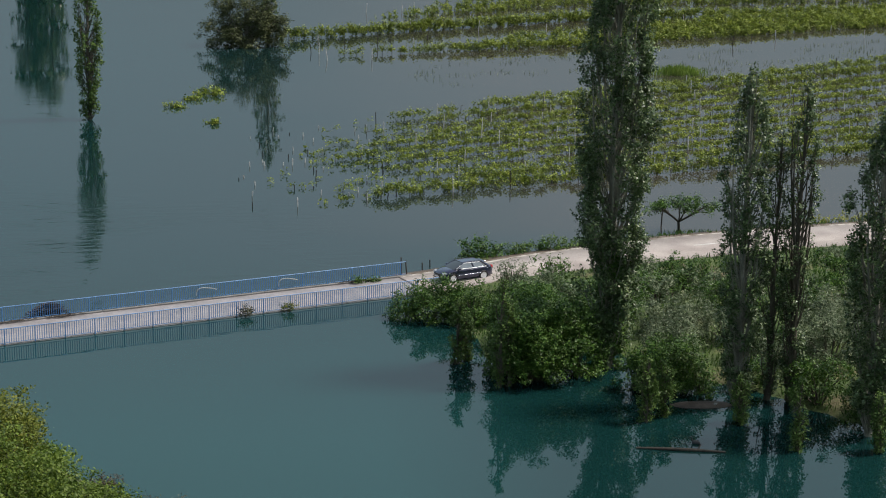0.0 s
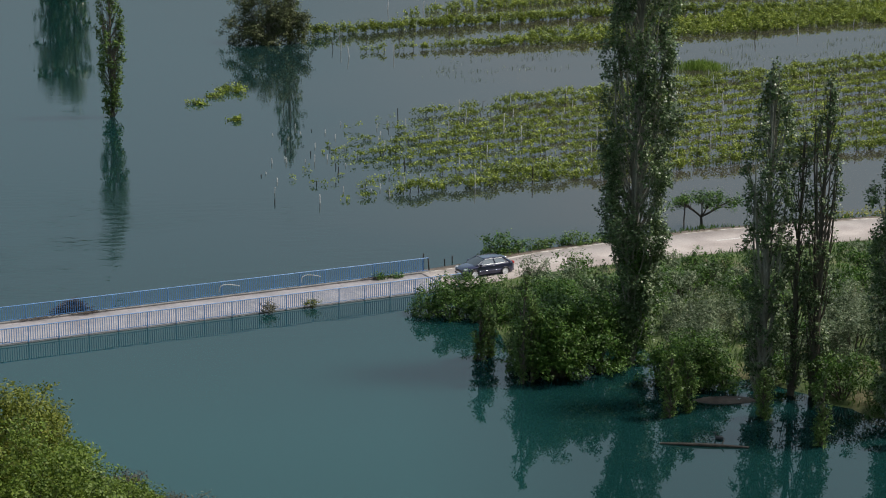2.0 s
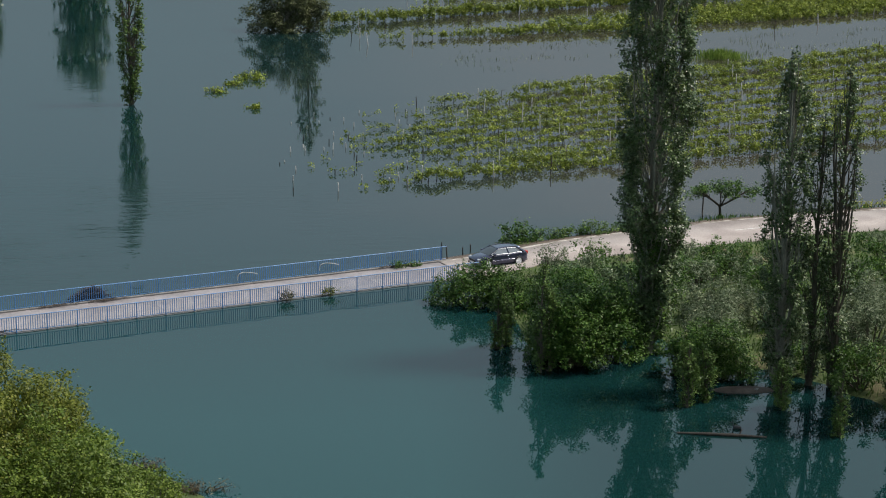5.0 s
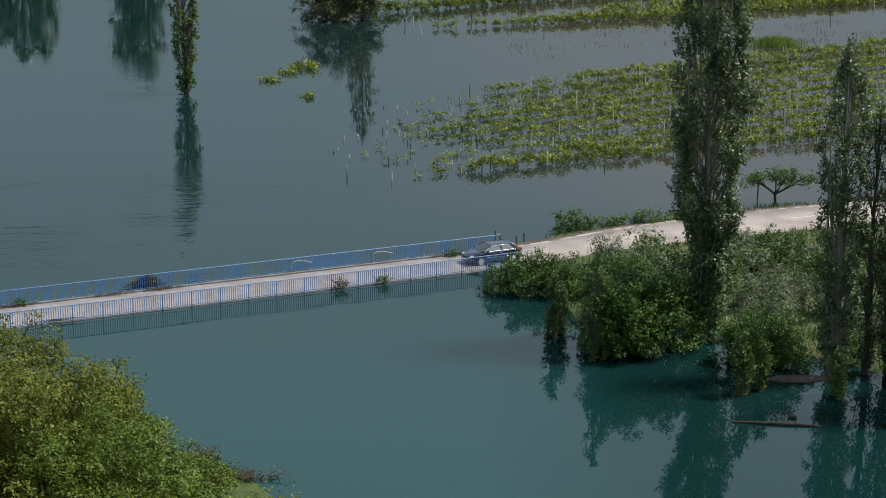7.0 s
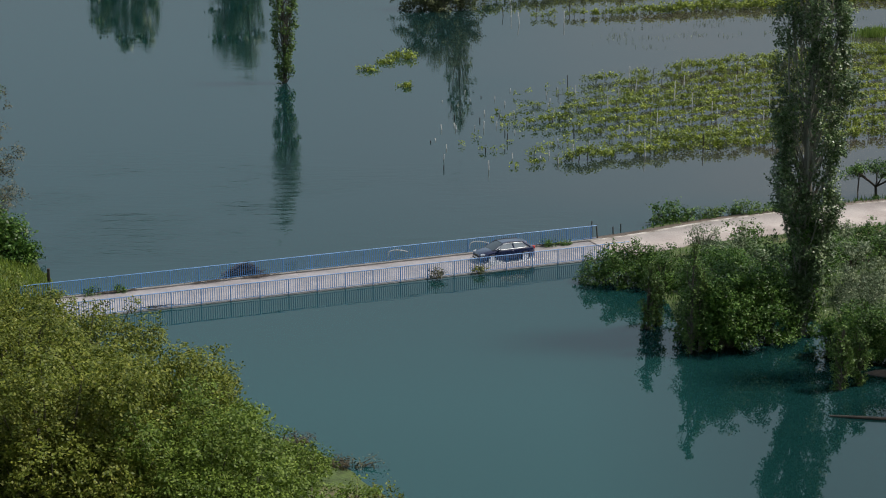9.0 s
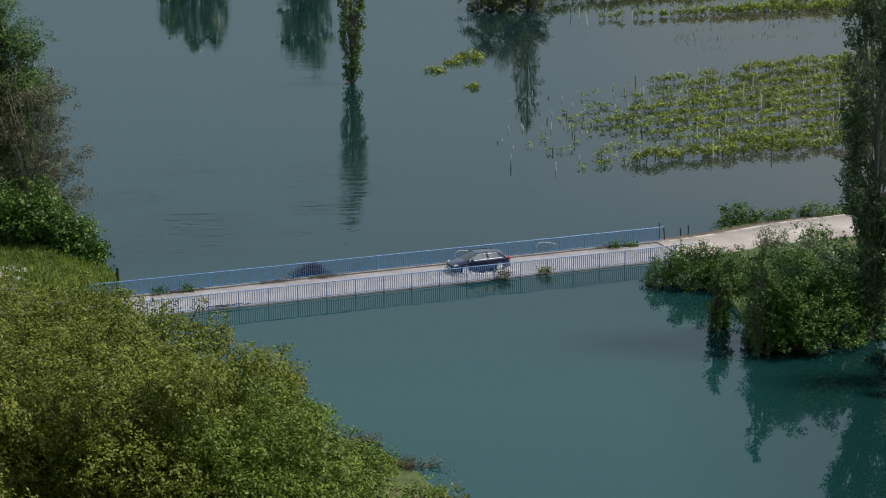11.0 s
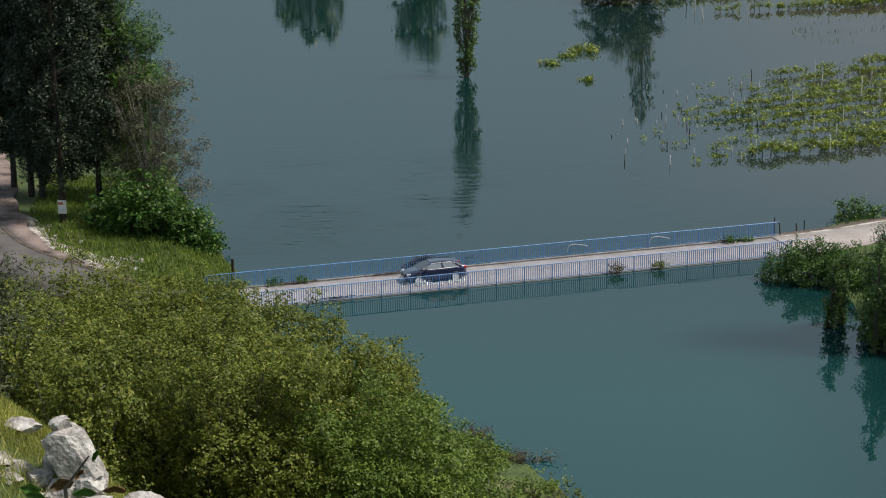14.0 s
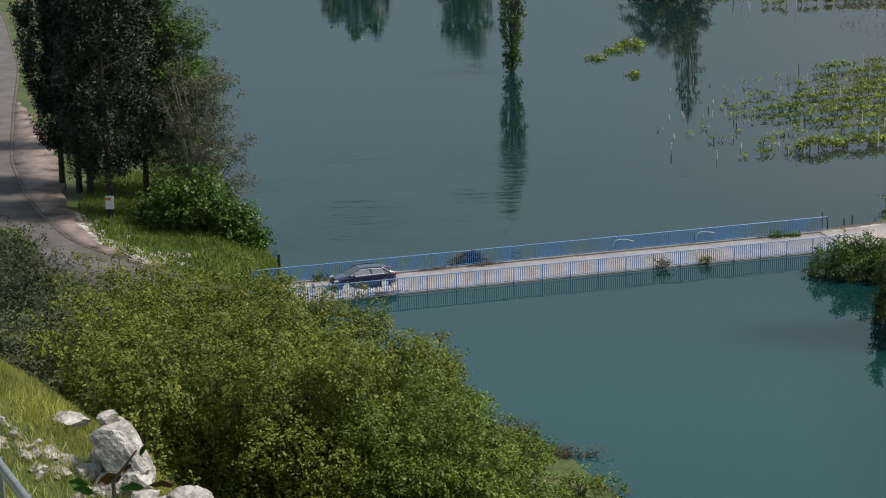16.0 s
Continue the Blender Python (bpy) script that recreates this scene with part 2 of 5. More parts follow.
def plain(name, color, rough=0.5, metal=0.0, coat=0.0):
    m, n, l, b = material(name)
    f = noise_node(n, l, 6.0, 4)
    r = ramp(n, [(0.3, tuple(c * 0.85 for c in color)), (0.7, tuple(min(1, c * 1.12) for c in color))])
    l.new(f.outputs[0], r.inputs[0])
    l.new(r.outputs[0], b.inputs["Base Color"])
    b.inputs["Roughness"].default_value, b.inputs["Metallic"].default_value = rough, metal
    b.inputs["Coat Weight"].default_value, b.inputs["Coat Roughness"].default_value = coat, 0.05
    return m


GROUND = ground_material()
CAR_PAINT = plain("dark_blue_car_paint", (0.022, 0.028, 0.075), 0.22, 0.35, 1.0)
# grey base colour stands in for the sky mirrored in the side glass
SIDE_GLASS = plain("sky_pale_car_glass", (0.14, 0.16, 0.18), 0.05)
SIDE_GLASS.node_tree.nodes["Principled BSDF"].inputs["IOR"].default_value = 2.4
CAR_GLASS = plain("dark_car_glass", (0.012, 0.014, 0.016), 0.04)
CAR_GLASS.node_tree.nodes["Principled BSDF"].inputs["IOR"].default_value = 2.2
TYRE = plain("tyre_rubber", (0.02, 0.02, 0.02), 0.8)
ALLOY = plain("silver_alloy", (0.80, 0.81, 0.83), 0.35, 0.15)
CHROME = plain("satin_silver_trim", (0.78, 0.79, 0.81), 0.3, 0.3)
PLASTIC = plain("black_plastic", (0.018, 0.018, 0.02), 0.5)
HEADLIGHT = plain("clear_headlight", (0.34, 0.36, 0.40), 0.12)
TAILLIGHT = plain("red_tail_light", (0.40, 0.02, 0.02), 0.2)
PLATE = plain("pale_plate", (0.7, 0.7, 0.7), 0.4)
FEATHER = plain("dark_plumage", (0.05, 0.05, 0.055), 0.7)


# ---------------------------------------------------------------- mesh tools
rng = np.random.default_rng(7)


def mesh_of(name, verts, faces, mat):
    """A mesh from arrays: verts (n, 3), faces (m, k)."""
    verts, faces = np.asarray(verts, np.float32), np.asarray(faces, np.int32)
    me = bpy.data.meshes.new(name)
    k = faces.shape[1]
    me.vertices.add(len(verts))
    me.vertices.foreach_set("co", verts.ravel())
    me.loops.add(faces.size)
    me.loops.foreach_set("vertex_index", faces.ravel())
    me.polygons.add(len(faces))
    me.polygons.foreach_set("loop_start", np.arange(0, faces.size, k, dtype=np.int32))
    me.polygons.foreach_set("loop_total", np.full(len(faces), k, np.int32))
    me.update(calc_edges=True)
    me.validate()
    me.materials.append(mat)
    return me


def put(name, me, parent=None, label="", m=None, kind=""):
    ob = new(name, me)
    if parent:
        ob.parent = parent
    if m is not None:
        ob.matrix_basis = m
    return tagged(ob, label, kind=kind)


def part(name, bm, mat, parent=None, label="", smooth=False):
    me = bpy.data.meshes.new(name)
    bmesh.ops.recalc_face_normals(bm, faces=bm.faces)
    bm.to_mesh(me)
    bm.free()
    me.materials.append(mat)
    if smooth:
        for p in me.polygons:
            p.use_smooth = True
        me.set_sharp_from_angle(angle=radians(38))
    return put(name, me, parent, label)


def thing(name, x, y, z, label, category, group="", rz=0.0):
    ob = new(name)
    ob.matrix_basis = pose(x, y, z, 0, 0, rz)
    ob.empty_display_size = 0.2
    return tagged(ob, label, category, group)


def box(bm, x0, y0, z0, x1, y1, z1, bevel=0.0):
    r = bmesh.ops.create_cube(bm, size=1, matrix=Matrix.Translation(((x0 + x1) / 2, (y0 + y1) / 2, (z0 + z1) / 2)) @ Matrix.Diagonal((x1 - x0, y1 - y0, z1 - z0, 1)))
    if bevel:
        es = list({e for v in r["verts"] for e in v.link_edges})
        bmesh.ops.bevel(bm, geom=es, offset=bevel, segments=1, affect="EDGES")
    return bm


def box_mesh(name, x0, y0, z0, x1, y1, z1, mat, bevel=0.0):
    bm = box(bmesh.new(), x0, y0, z0, x1, y1, z1, bevel)
    me = bpy.data.meshes.new(name)
    bm.to_mesh(me)
    bm.free()
    me.materials.append(mat)
    return me


def tubes(lines, sides=6):
    """Verts and quads of tapered tubes; each line is [(x, y, z, radius), ...]."""
    vs, fs, n = [], [], 0
    ang = np.linspace(0, 2 * np.pi, sides, endpoint=False)
    for line in lines:
        p = np.array([q[:3] for q in line], float)
        r = np.array([q[3] for q in line], float)
        d = np.gradient(p, axis=0)
        d /= np.linalg.norm(d, axis=1)[:, None] + 1e-9
        ref = np.array([1.0, 0, 0]) if abs(d[0, 0]) < 0.8 else np.array([0, 1.0, 0])
        a = np.cross(d, ref)
        a /= np.linalg.norm(a, axis=1)[:, None] + 1e-9
        b = np.cross(d, a)
        ring = p[:, None] + r[:, None, None] * (np.cos(ang)[None, :, None] * a[:, None] + np.sin(ang)[None, :, None] * b[:, None])
        vs.append(ring.reshape(-1, 3))
        k = len(p)
        for i in range(k - 1):
            for j in range(sides):
                j2 = (j + 1) % sides
                fs.append((n + i * sides + j, n + i * sides + j2, n + (i + 1) * sides + j2, n + (i + 1) * sides + j))
        n += k * sides
    return np.concatenate(vs), np.array(fs)


def unit(v):
    return v / (np.linalg.norm(v, axis=1)[:, None] + 1e-9)


def leaf_quads(c, out, length, width, bias=(0, 0, 0), wild=0.9):
    """Rhombic leaves at the places c, turned mostly outwards."""
    k = len(c)
    d = unit(out * 0.6 + rng.normal(size=(k, 3)) * wild + np.array(bias))
    s = unit(np.cross(d, unit(rng.normal(size=(k, 3)))))
    sc = rng.uniform(0.6, 1.35, (k, 1))
    L, W = d * length * sc * 0.5, s * width * sc * 0.5
    v = np.stack([c - L, c + W - L * 0.1, c + L, c - W - L * 0.1], 1).reshape(-1, 3)
    return v, np.arange(4 * k).reshape(k, 4)


def clump_leaves(clumps, per_m2, length, width, bias=(0, 0, 0), wild=0.9, spray=7):
    """Leafy sprays over the outer shells of ellipsoid clumps (x, y, z, rx, ry, rz): the leaves of a
    spray follow one twig and face much the same way, up and outwards."""
    cs, os = [], []
    for x, y, z, rx, ry, rz in clumps:
        area = 4 * math.pi * ((rx * ry) ** 1.6 / 3 + (rx * rz) ** 1.6 / 3 + (ry * rz) ** 1.6 / 3) ** (1 / 1.6)
        k = max(2, int(area * per_m2 / spray))
        d = unit(rng.normal(size=(k, 3)))
        rad = rng.uniform(0.45, 1.12, (k, 1)) ** 0.8
        cs.append(np.array([x, y, z]) + d * rad * np.array([rx, ry, rz]))
        os.append(d)
    c, d = np.concatenate(cs), np.concatenate(os)
    k = len(c)
    twig = unit(d * 0.8 + rng.normal(size=(k, 3)) * 0.5 + np.array(bias) * 2)
    face = unit(d * 0.55 + np.array([0, 0, 0.75]) + rng.normal(size=(k, 3)) * 0.4 * wild)
    t = np.tile(np.linspace(-0.9, 1.3, spray), k)[:, None]
    c, twig, face = (np.repeat(q, spray, 0) for q in (c, twig, face))
    m = k * spray
    p = c + twig * t * length * 1.1 + rng.normal(size=(m, 3)) * length * 0.42
    nrm = unit(face + rng.normal(size=(m, 3)) * 0.38 * wild)
    ax = twig + rng.normal(size=(m, 3)) * 0.7
    ax = unit(ax - nrm * np.sum(ax * nrm, 1)[:, None])
    side = np.cross(nrm, ax)
    sc = rng.uniform(0.65, 1.3, (m, 1))
    L, W = ax * length * sc * 0.5, side * width * sc * 0.5
    v = np.stack([p - L, p + W - L * 0.1, p + L, p - W - L * 0.1], 1).reshape(-1, 3)
    return v, np.arange(4 * m).reshape(m, 4)


# ---------------------------------------------------------------- the lie of the land
ANG = radians(23.56)
BU, BN = Vector((math.cos(ANG), math.sin(ANG), 0)), Vector((-math.sin(ANG), math.cos(ANG), 0))
BO = Vector((0, 125.2, 0))
HALF, S0, S1 = 2.55, -30.0, 14.0
RIGHT_ROAD = [(-2, 124.3), (8, 128.7), (13.0, 130.9), (17.8, 132.6), (21.2, 134.6), (25.4, 136.6), (30, 138.4), (36, 141.0), (42, 142.8), (50, 144.9), (70, 149.5), (110, 156), (220, 170)]
LEFT_EDGE = [(-27.5, 110.9), (-31.5, 112.6), (-35.7, 115.7), (-41.5, 120.0), (-45.2, 126.2), (-48.6, 132.0), (-55.0, 146.0), (-63.0, 169.0), (-72, 196), (-88, 236), (-130, 330)]


def line_y(pts, x):
    return np.interp(x, [p[0] for p in pts], [p[1] for p in pts])


NEAR_SHORE = [(9.0, 126.0), (10.0, 123.0), (13.0, 118.5), (14.0, 108.5), (17, 107.6), (20.5, 110.0), (23, 110.0), (25, 104.6), (27.5, 103.0), (30, 101.5), (34, 94.8), (45, 90), (80, 82), (200, 75)]
FAR_SHORE = [(9.0, 129.0), (13, 133.9), (17, 138.6), (22, 140.4), (28, 142.6), (34, 146.6), (42, 148.5), (52, 151.5), (70, 156), (110, 163), (220, 178)]


def smooth(a, b, t):
    t = np.clip((t - a) / (b - a), 0, 1)
    return t * t * (3 - 2 * t)


def ground_z(x, y):
    x, y = np.asarray(x, float), np.asarray(y, float)
    wob = 0.6 * np.sin(x * 0.9 + y * 0.35) + 0.5 * np.sin(y * 0.7 - x * 0.4)
    # right bank with the road
    d = np.minimum(y - 2.6 - line_y(NEAR_SHORE, x), line_y(FAR_SHORE, x) - y) + 0.25 * wob
    d = np.minimum(d, (x - 14.0) * 0.4)
    right = np.clip(d * 0.22, -2.4, 0.40)
    # left bank: x of the shore for each y
    sx = np.interp(y, [60, 72, 80, 86, 90, 96, 104, 112, 119, 124, 130, 140, 170, 235, 380], [14, 4, -2.0, -4.6, -8, -13, -19, -24.5, -25.8, -27.6, -30, -34, -45, -66, -110])
    dl = sx - x + 0.25 * wob
    left = np.clip(dl * 0.25, -2.4, 1.0) + np.clip(dl - 4, 0, 60) * 0.055
    # the slope below the camera and its bench
    bench = np.where(y < 55, np.interp(y, [0, 35, 43, 55], [31.3, 17.4, 12.6, 12.2]), 12.2 - (y - 55) * 0.44)
    edge = np.interp(y, [44, 46.5, 49, 52, 60], [-11.5, -12.2, -14.3, -17.2, -24])
    bench = np.clip(bench, -3, 31.3)
    fall = np.clip((edge - x) * 1.3 * smooth(30, 44, y), -6.5, 0.9) + np.clip((-15.5 - x) * 0.62, 0, 5) * smooth(40, 47, y)
    slope = bench + fall - 1.2 * smooth(46, 60, y) * smooth(-14, -8, x)
    slope = slope - np.clip(y - 50.2, 0, 9) * 0.5 * smooth(-14.5, -17.5, x)
    slope = np.where(y < 92, slope, -3)
    far = np.clip((y - 372 + 0.05 * x) * 0.12, -2.4, 2.0)
    z = np.maximum(np.maximum(right, left), np.maximum(slope, far))
    return np.maximum(z, -2.4) + 0.05 * wob * (z > 0)


def gz(x, y):
    return float(ground_z(x, y))


def terrain():
    xs = np.concatenate([[-3000, -1200, -500, -260], np.arange(-150, 160, 1.6), [260, 500, 1200, 3000]])
    ys = np.concatenate([[-1500, -500, -150, -50], np.arange(-20, 260, 1.6), np.arange(264, 400, 6), [460, 700, 1300, 3500]])
    X, Y = np.meshgrid(xs, ys)
    Z = ground_z(X, Y)
    nx, ny = len(xs), len(ys)
    i, j = np.meshgrid(np.arange(nx - 1), np.arange(ny - 1))
    a = (j * nx + i).ravel()
    me = mesh_of("ground", np.stack([X, Y, Z], 2).reshape(-1, 3), np.stack([a, a + 1, a + nx + 1, a + nx], 1), GROUND)
    for p in me.polygons:
        p.use_smooth = True
    tagged(put("ground", me), "grassy river bank and flooded bed", kind="structure")


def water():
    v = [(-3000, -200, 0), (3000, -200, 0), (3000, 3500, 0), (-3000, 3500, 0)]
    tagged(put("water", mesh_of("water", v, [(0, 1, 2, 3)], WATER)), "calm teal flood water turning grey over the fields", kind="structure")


def ribbon(name, left, right, lift, thick, mat, label, kind="structure", parent=None):
    """A strip of pavement between two lines of (x, y, z)."""
    L, R = np.array(left, float), np.array(right, float)
    k = len(L)
    top = np.concatenate([L + (0, 0, lift), R + (0, 0, lift)])
    v = np.concatenate([top, top - (0, 0, thick)])
    f = []
    for i in range(k - 1):
        f += [(i, k + i, k + i + 1, i + 1), (2 * k + i, 2 * k + i + 1, 3 * k + i + 1, 3 * k + i),
              (i, i + 1, 2 * k + i + 1, 2 * k + i), (k + i, 3 * k + i, 3 * k + i + 1, k + i + 1)]
    return tagged(put(name, mesh_of(name, v, f, mat), parent), label, kind=kind)


def resample(pts, step):
    p = np.array(pts, float)
    s = np.concatenate([[0], np.cumsum(np.linalg.norm(np.diff(p, axis=0), axis=1))])
    q = np.arange(0, s[-1], step)
    out = np.stack([np.interp(q, s, p[:, i]) for i in range(p.shape[1])], 1)
    for _ in range(6):
        out[1:-1] = 0.25 * out[:-2] + 0.5 * out[1:-1] + 0.25 * out[2:]
    return out


def side_of(pts, off):
    d = np.gradient(pts, axis=0)
    d /= np.linalg.norm(d, axis=1)[:, None]
    return pts + off * np.stack([-d[:, 1], d[:, 0]], 1)


def with_z(pts, z):
    return np.column_stack([pts, np.full(len(pts), z) if np.isscalar(z) else z])


def roads():
    c = resample(RIGHT_ROAD, 1.5)
    c = c[c[:, 0] > 11.2]
    z = 0.10 + 0.42 * smooth(11, 22, c[:, 0])
    half = 2.6 + 0.75 * smooth(15, 34, c[:, 0])
    d = np.gradient(c, axis=0)
    d /= np.linalg.norm(d, axis=1)[:, None]
    nrm = np.stack([-d[:, 1], d[:, 0]], 1)
    road = ribbon("road", with_z(c + nrm * half[:, None], z), with_z(c - nrm * half[:, None], z), 0, 0.6, ROAD, "pale worn two-lane asphalt road on the bank")
    ribbon("verge", with_z(c + nrm * (half + 1.0)[:, None], z - 0.1), with_z(c + nrm * (half + 0.01)[:, None], z - 0.03), 0, 0.6, MUD, "bare brown roadside verge")
    ribbon("gravel_shoulder", with_z(c + nrm * (half + 0.0)[:, None], z + 0.004), with_z(c + nrm * (half - 0.35)[:, None], z + 0.006), 0, 0.05, GRAVEL, "pale gravel shoulder along the road")
    on = [i for i in range(len(c) - 3) if c[i, 0] > 28]
    for i in on[::5]:
        a = c[i:i + 3]
        ribbon("lane_mark", with_z(side_of(a, 0.07), z[i:i + 3]), with_z(side_of(a, -0.07), z[i:i + 3]), 0.006, 0.004, PAINT_LINE, "worn white centre line dash")
    # the road on the near bank, climbing away from the bridge
    e = resample(LEFT_EDGE, 1.5)
    zz = 0.12 + np.maximum(0, np.array([gz(p[0] - 2, p[1]) for p in e]) - 0.0)
    zz = np.convolve(np.pad(zz, 6, mode="edge"), np.ones(13) / 13, "valid") + 0.12
    w = 5.2
    ribbon("road_bank", with_z(side_of(e, 0.0), zz), with_z(side_of(e, w), zz), 0, 0.7, ASPHALT, "grey asphalt road climbing the near bank")
    ribbon("road_edge", with_z(side_of(e, -0.25), zz), with_z(side_of(e, -0.01), zz), 0.02, 0.7, MUD, "thin dark edging of the bank road")


terrain()
water()
roads()


# ---------------------------------------------------------------- bridge
def bridge():
    m = Matrix.Translation(BO) @ Matrix.Rotation(ANG, 4, "Z")
    root = tagged(new("bridge"), "narrow pale concrete bridge deck awash with flood water", "bridge")
    root.matrix_basis = m
    step = 4.0
    me = box_mesh("deck_slab", 0.003, -HALF + 0.0, -0.6, step - 0.003, HALF, 0.045, CONCRETE, 0.006)
    s = S0
    while s < S1 - 0.1:
        put("deck_slab", me, root, m=Matrix.Translation((s, 0, 0)))
        s += step
    kerb = box_mesh("kerb", 0.01, 0.06, 0.0, step - 0.01, 0.28, 0.12, KERB, 0.03)
    s = S0
    while s < S1 - 0.1:
        put("kerb", kerb, root, "dark stained concrete kerb", Matrix.Translation((s, HALF - 0.22, 0.049)))
        put("kerb", kerb, root, "dark stained concrete kerb", Matrix.Translation((s, -HALF - 0.06, -0.07)))
        s += step
    for y, first, last, label in ((HALF, -14.93 - 14, S1 - 0.5, "upstream"), (-HALF, -16.27 - 14, S1 - 0.6, "downstream")):
        rail = tagged(new("bridge_railing"), "blue painted steel railing with close upright bars", "railing", "bridge railings")
        rail.matrix_basis = m @ Matrix.Translation((0, y, 0.10 if y > 0 else 0.045))
        post = box_mesh("post", -0.035, -0.035, 0, 0.035, 0.035, 1.06, BLUE_PAINT, 0.008)
        bar = box_mesh("bar", -0.018, -0.018, 0.13, 0.018, 0.018, 1.02, BLUE_PAINT)
        length = last - first
        put("top_rail", box_mesh("top_rail", first - 0.05, -0.032, 1.03, last + 0.05, 0.032, 1.08, BLUE_PAINT, 0.015), rail)
        put("bottom_rail", box_mesh("bottom_rail", first, -0.018, 0.11, last, 0.018, 0.145, BLUE_PAINT, 0.006), rail)
        k = int(length / 2.0 + 0.01)
        for i in range(k + 1):
            put("post", post, rail, m=Matrix.Translation((first + 2 * i, 0, 0)))
            if i < k:
                for j in range(1, 13):
                    put("bar", bar, rail, m=Matrix.Translation((first + 2 * i + j * 2 / 13, 0, 0)))


bridge()


def on_bridge(s, n, z=0.0):
    p = BO + BU * s + BN * n
    return p.x, p.y, z


# ---------------------------------------------------------------- the car
def loft(sections):
    """A closed skin over half-sections [(x, [(y, z), ...])], mirrored in y."""
    bm = bmesh.new()
    rings = []
    for x, half in sections:
        pts = [(y, z) for y, z in half] + [(-y, z) for y, z in reversed(half)]
        rings.append([bm.verts.new((x, y, z)) for y, z in pts])
    k = len(rings[0])
    for a, b in zip(rings, rings[1:]):
        for i in range(k):
            bm.faces.new((a[i], a[(i + 1) % k], b[(i + 1) % k], b[i]))
    bm.faces.new(rings[0])
    bm.faces.new(list(reversed(rings[-1])))
    return bm


def car():
    root = tagged(new("car"), "dark blue hatchback with silver wheels driving through shallow water", "car")
    # half-sections: floor, sill, flank, shoulder, deck line
    def sec(x, w, floor, belt, deck):
        return (x, [(w * 0.86, floor), (w * 0.97, floor + 0.10), (w, 0.52), (w * 0.985, belt - 0.06), (w * 0.90, belt), (w * 0.45, deck)])
    body = loft([sec(-2.12, 0.70, 0.34, 0.80, 0.84), sec(-2.05, 0.80, 0.24, 0.90, 0.93), sec(-1.85, 0.87, 0.20, 0.95, 0.97), sec(-1.30, 0.885, 0.18, 0.95, 0.96),
                 sec(-0.4, 0.89, 0.17, 0.93, 0.94), sec(0.5, 0.89, 0.17, 0.91, 0.93), sec(0.95, 0.885, 0.18, 0.89, 0.94), sec(1.45, 0.87, 0.19, 0.82, 0.87),
                 sec(1.85, 0.82, 0.20, 0.72, 0.77), sec(2.06, 0.72, 0.24, 0.62, 0.67), sec(2.14, 0.58, 0.32, 0.55, 0.58)])
    part("body", body, CAR_PAINT, root, smooth=True)
    # cabin of dark glass, with painted roof and pillars over it
    def cab(x, wb, zb, wt, zt):
        return (x, [(wb, zb), (wb + (wt - wb) * 0.5, zb + (zt - zb) * 0.55), (wt, zt - 0.02), (wt * 0.6, zt)])
    glass = loft([cab(-1.98, 0.74, 0.92, 0.66, 0.98), cab(-1.62, 0.78, 0.93, 0.60, 1.20), cab(-1.2, 0.80, 0.93, 0.57, 1.375), cab(-0.3, 0.80, 0.92, 0.58, 1.425),
                  cab(0.35, 0.80, 0.91, 0.58, 1.375), cab(0.62, 0.79, 0.90, 0.62, 1.24), cab(1.18, 0.72, 0.89, 0.66, 0.92)])
    part("window", glass, CAR_GLASS, root, "dark window glass", smooth=True)
    roof = loft([(-1.48, [(0.50, 1.27), (0.57, 1.285), (0.52, 1.315), (0.3, 1.33)]), (-1.1, [(0.5, 1.375), (0.60, 1.38), (0.56, 1.41), (0.3, 1.425)]),
                 (-0.3, [(0.5, 1.41), (0.61, 1.415), (0.57, 1.445), (0.3, 1.46)]), (0.36, [(0.5, 1.365), (0.61, 1.37), (0.57, 1.395), (0.3, 1.405)])])
    part("roof", roof, CAR_PAINT, root, smooth=True)
    for sgn in (1, -1):
        for pane in ([(0.86, 0.945), (-0.37, 0.96), (-0.30, 1.36), (0.36, 1.325), (0.50, 1.26)], [(-0.50, 0.965), (-1.28, 0.98), (-1.42, 1.06), (-1.08, 1.315), (-0.42, 1.36)]):
            n = len(pane)
            v = [(x, sgn * (0.81 - (z - 0.92) * 0.458 + d), z) for d in (0.014, -0.02) for x, z in pane]
            bm = bmesh.new()
            q = [bm.verts.new(c) for c in v]
            bm.faces.new(q[:n])
            bm.faces.new(q[n:][::-1])
            for i in range(n):
                bm.faces.new((q[i], q[i + n], q[(i + 1) % n + n], q[(i + 1) % n]))
            bmesh.ops.recalc_face_normals(bm, faces=bm.faces)
            part("side_window", bm, SIDE_GLASS, root, "side window, the sky's reflection put into its pale colour")
    for sgn in (1, -1):
        for name, a, b, r in (("pillar", (0.36, 0.60, 1.37), (1.12, 0.745, 0.90), 0.035), ("pillar", (-0.35, 0.605, 1.40), (-0.45, 0.81, 0.92), 0.045), ("pillar", (-1.18, 0.60, 1.35), (-1.74, 0.79, 0.93), 0.10)):
            v, f = tubes([[(a[0], sgn * a[1], a[2], r), (0.5 * (a[0] + b[0]), sgn * (0.5 * (a[1] + b[1]) + 0.015), 0.5 * (a[2] + b[2]), r), (b[0], sgn * b[1], b[2], r)]], 6)
            put(name, mesh_of(name, v, f, CAR_PAINT), root)
        v, f = tubes([[(0.25, sgn * 0.55, 1.40, 0.012), (-0.3, sgn * 0.56, 1.452, 0.013), (-1.0, sgn * 0.55, 1.43, 0.013), (-1.3, sgn * 0.54, 1.375, 0.012)]], 6)
        put("roof_rail", mesh_of("roof_rail", v, f, PLASTIC), root, "black roof rail")
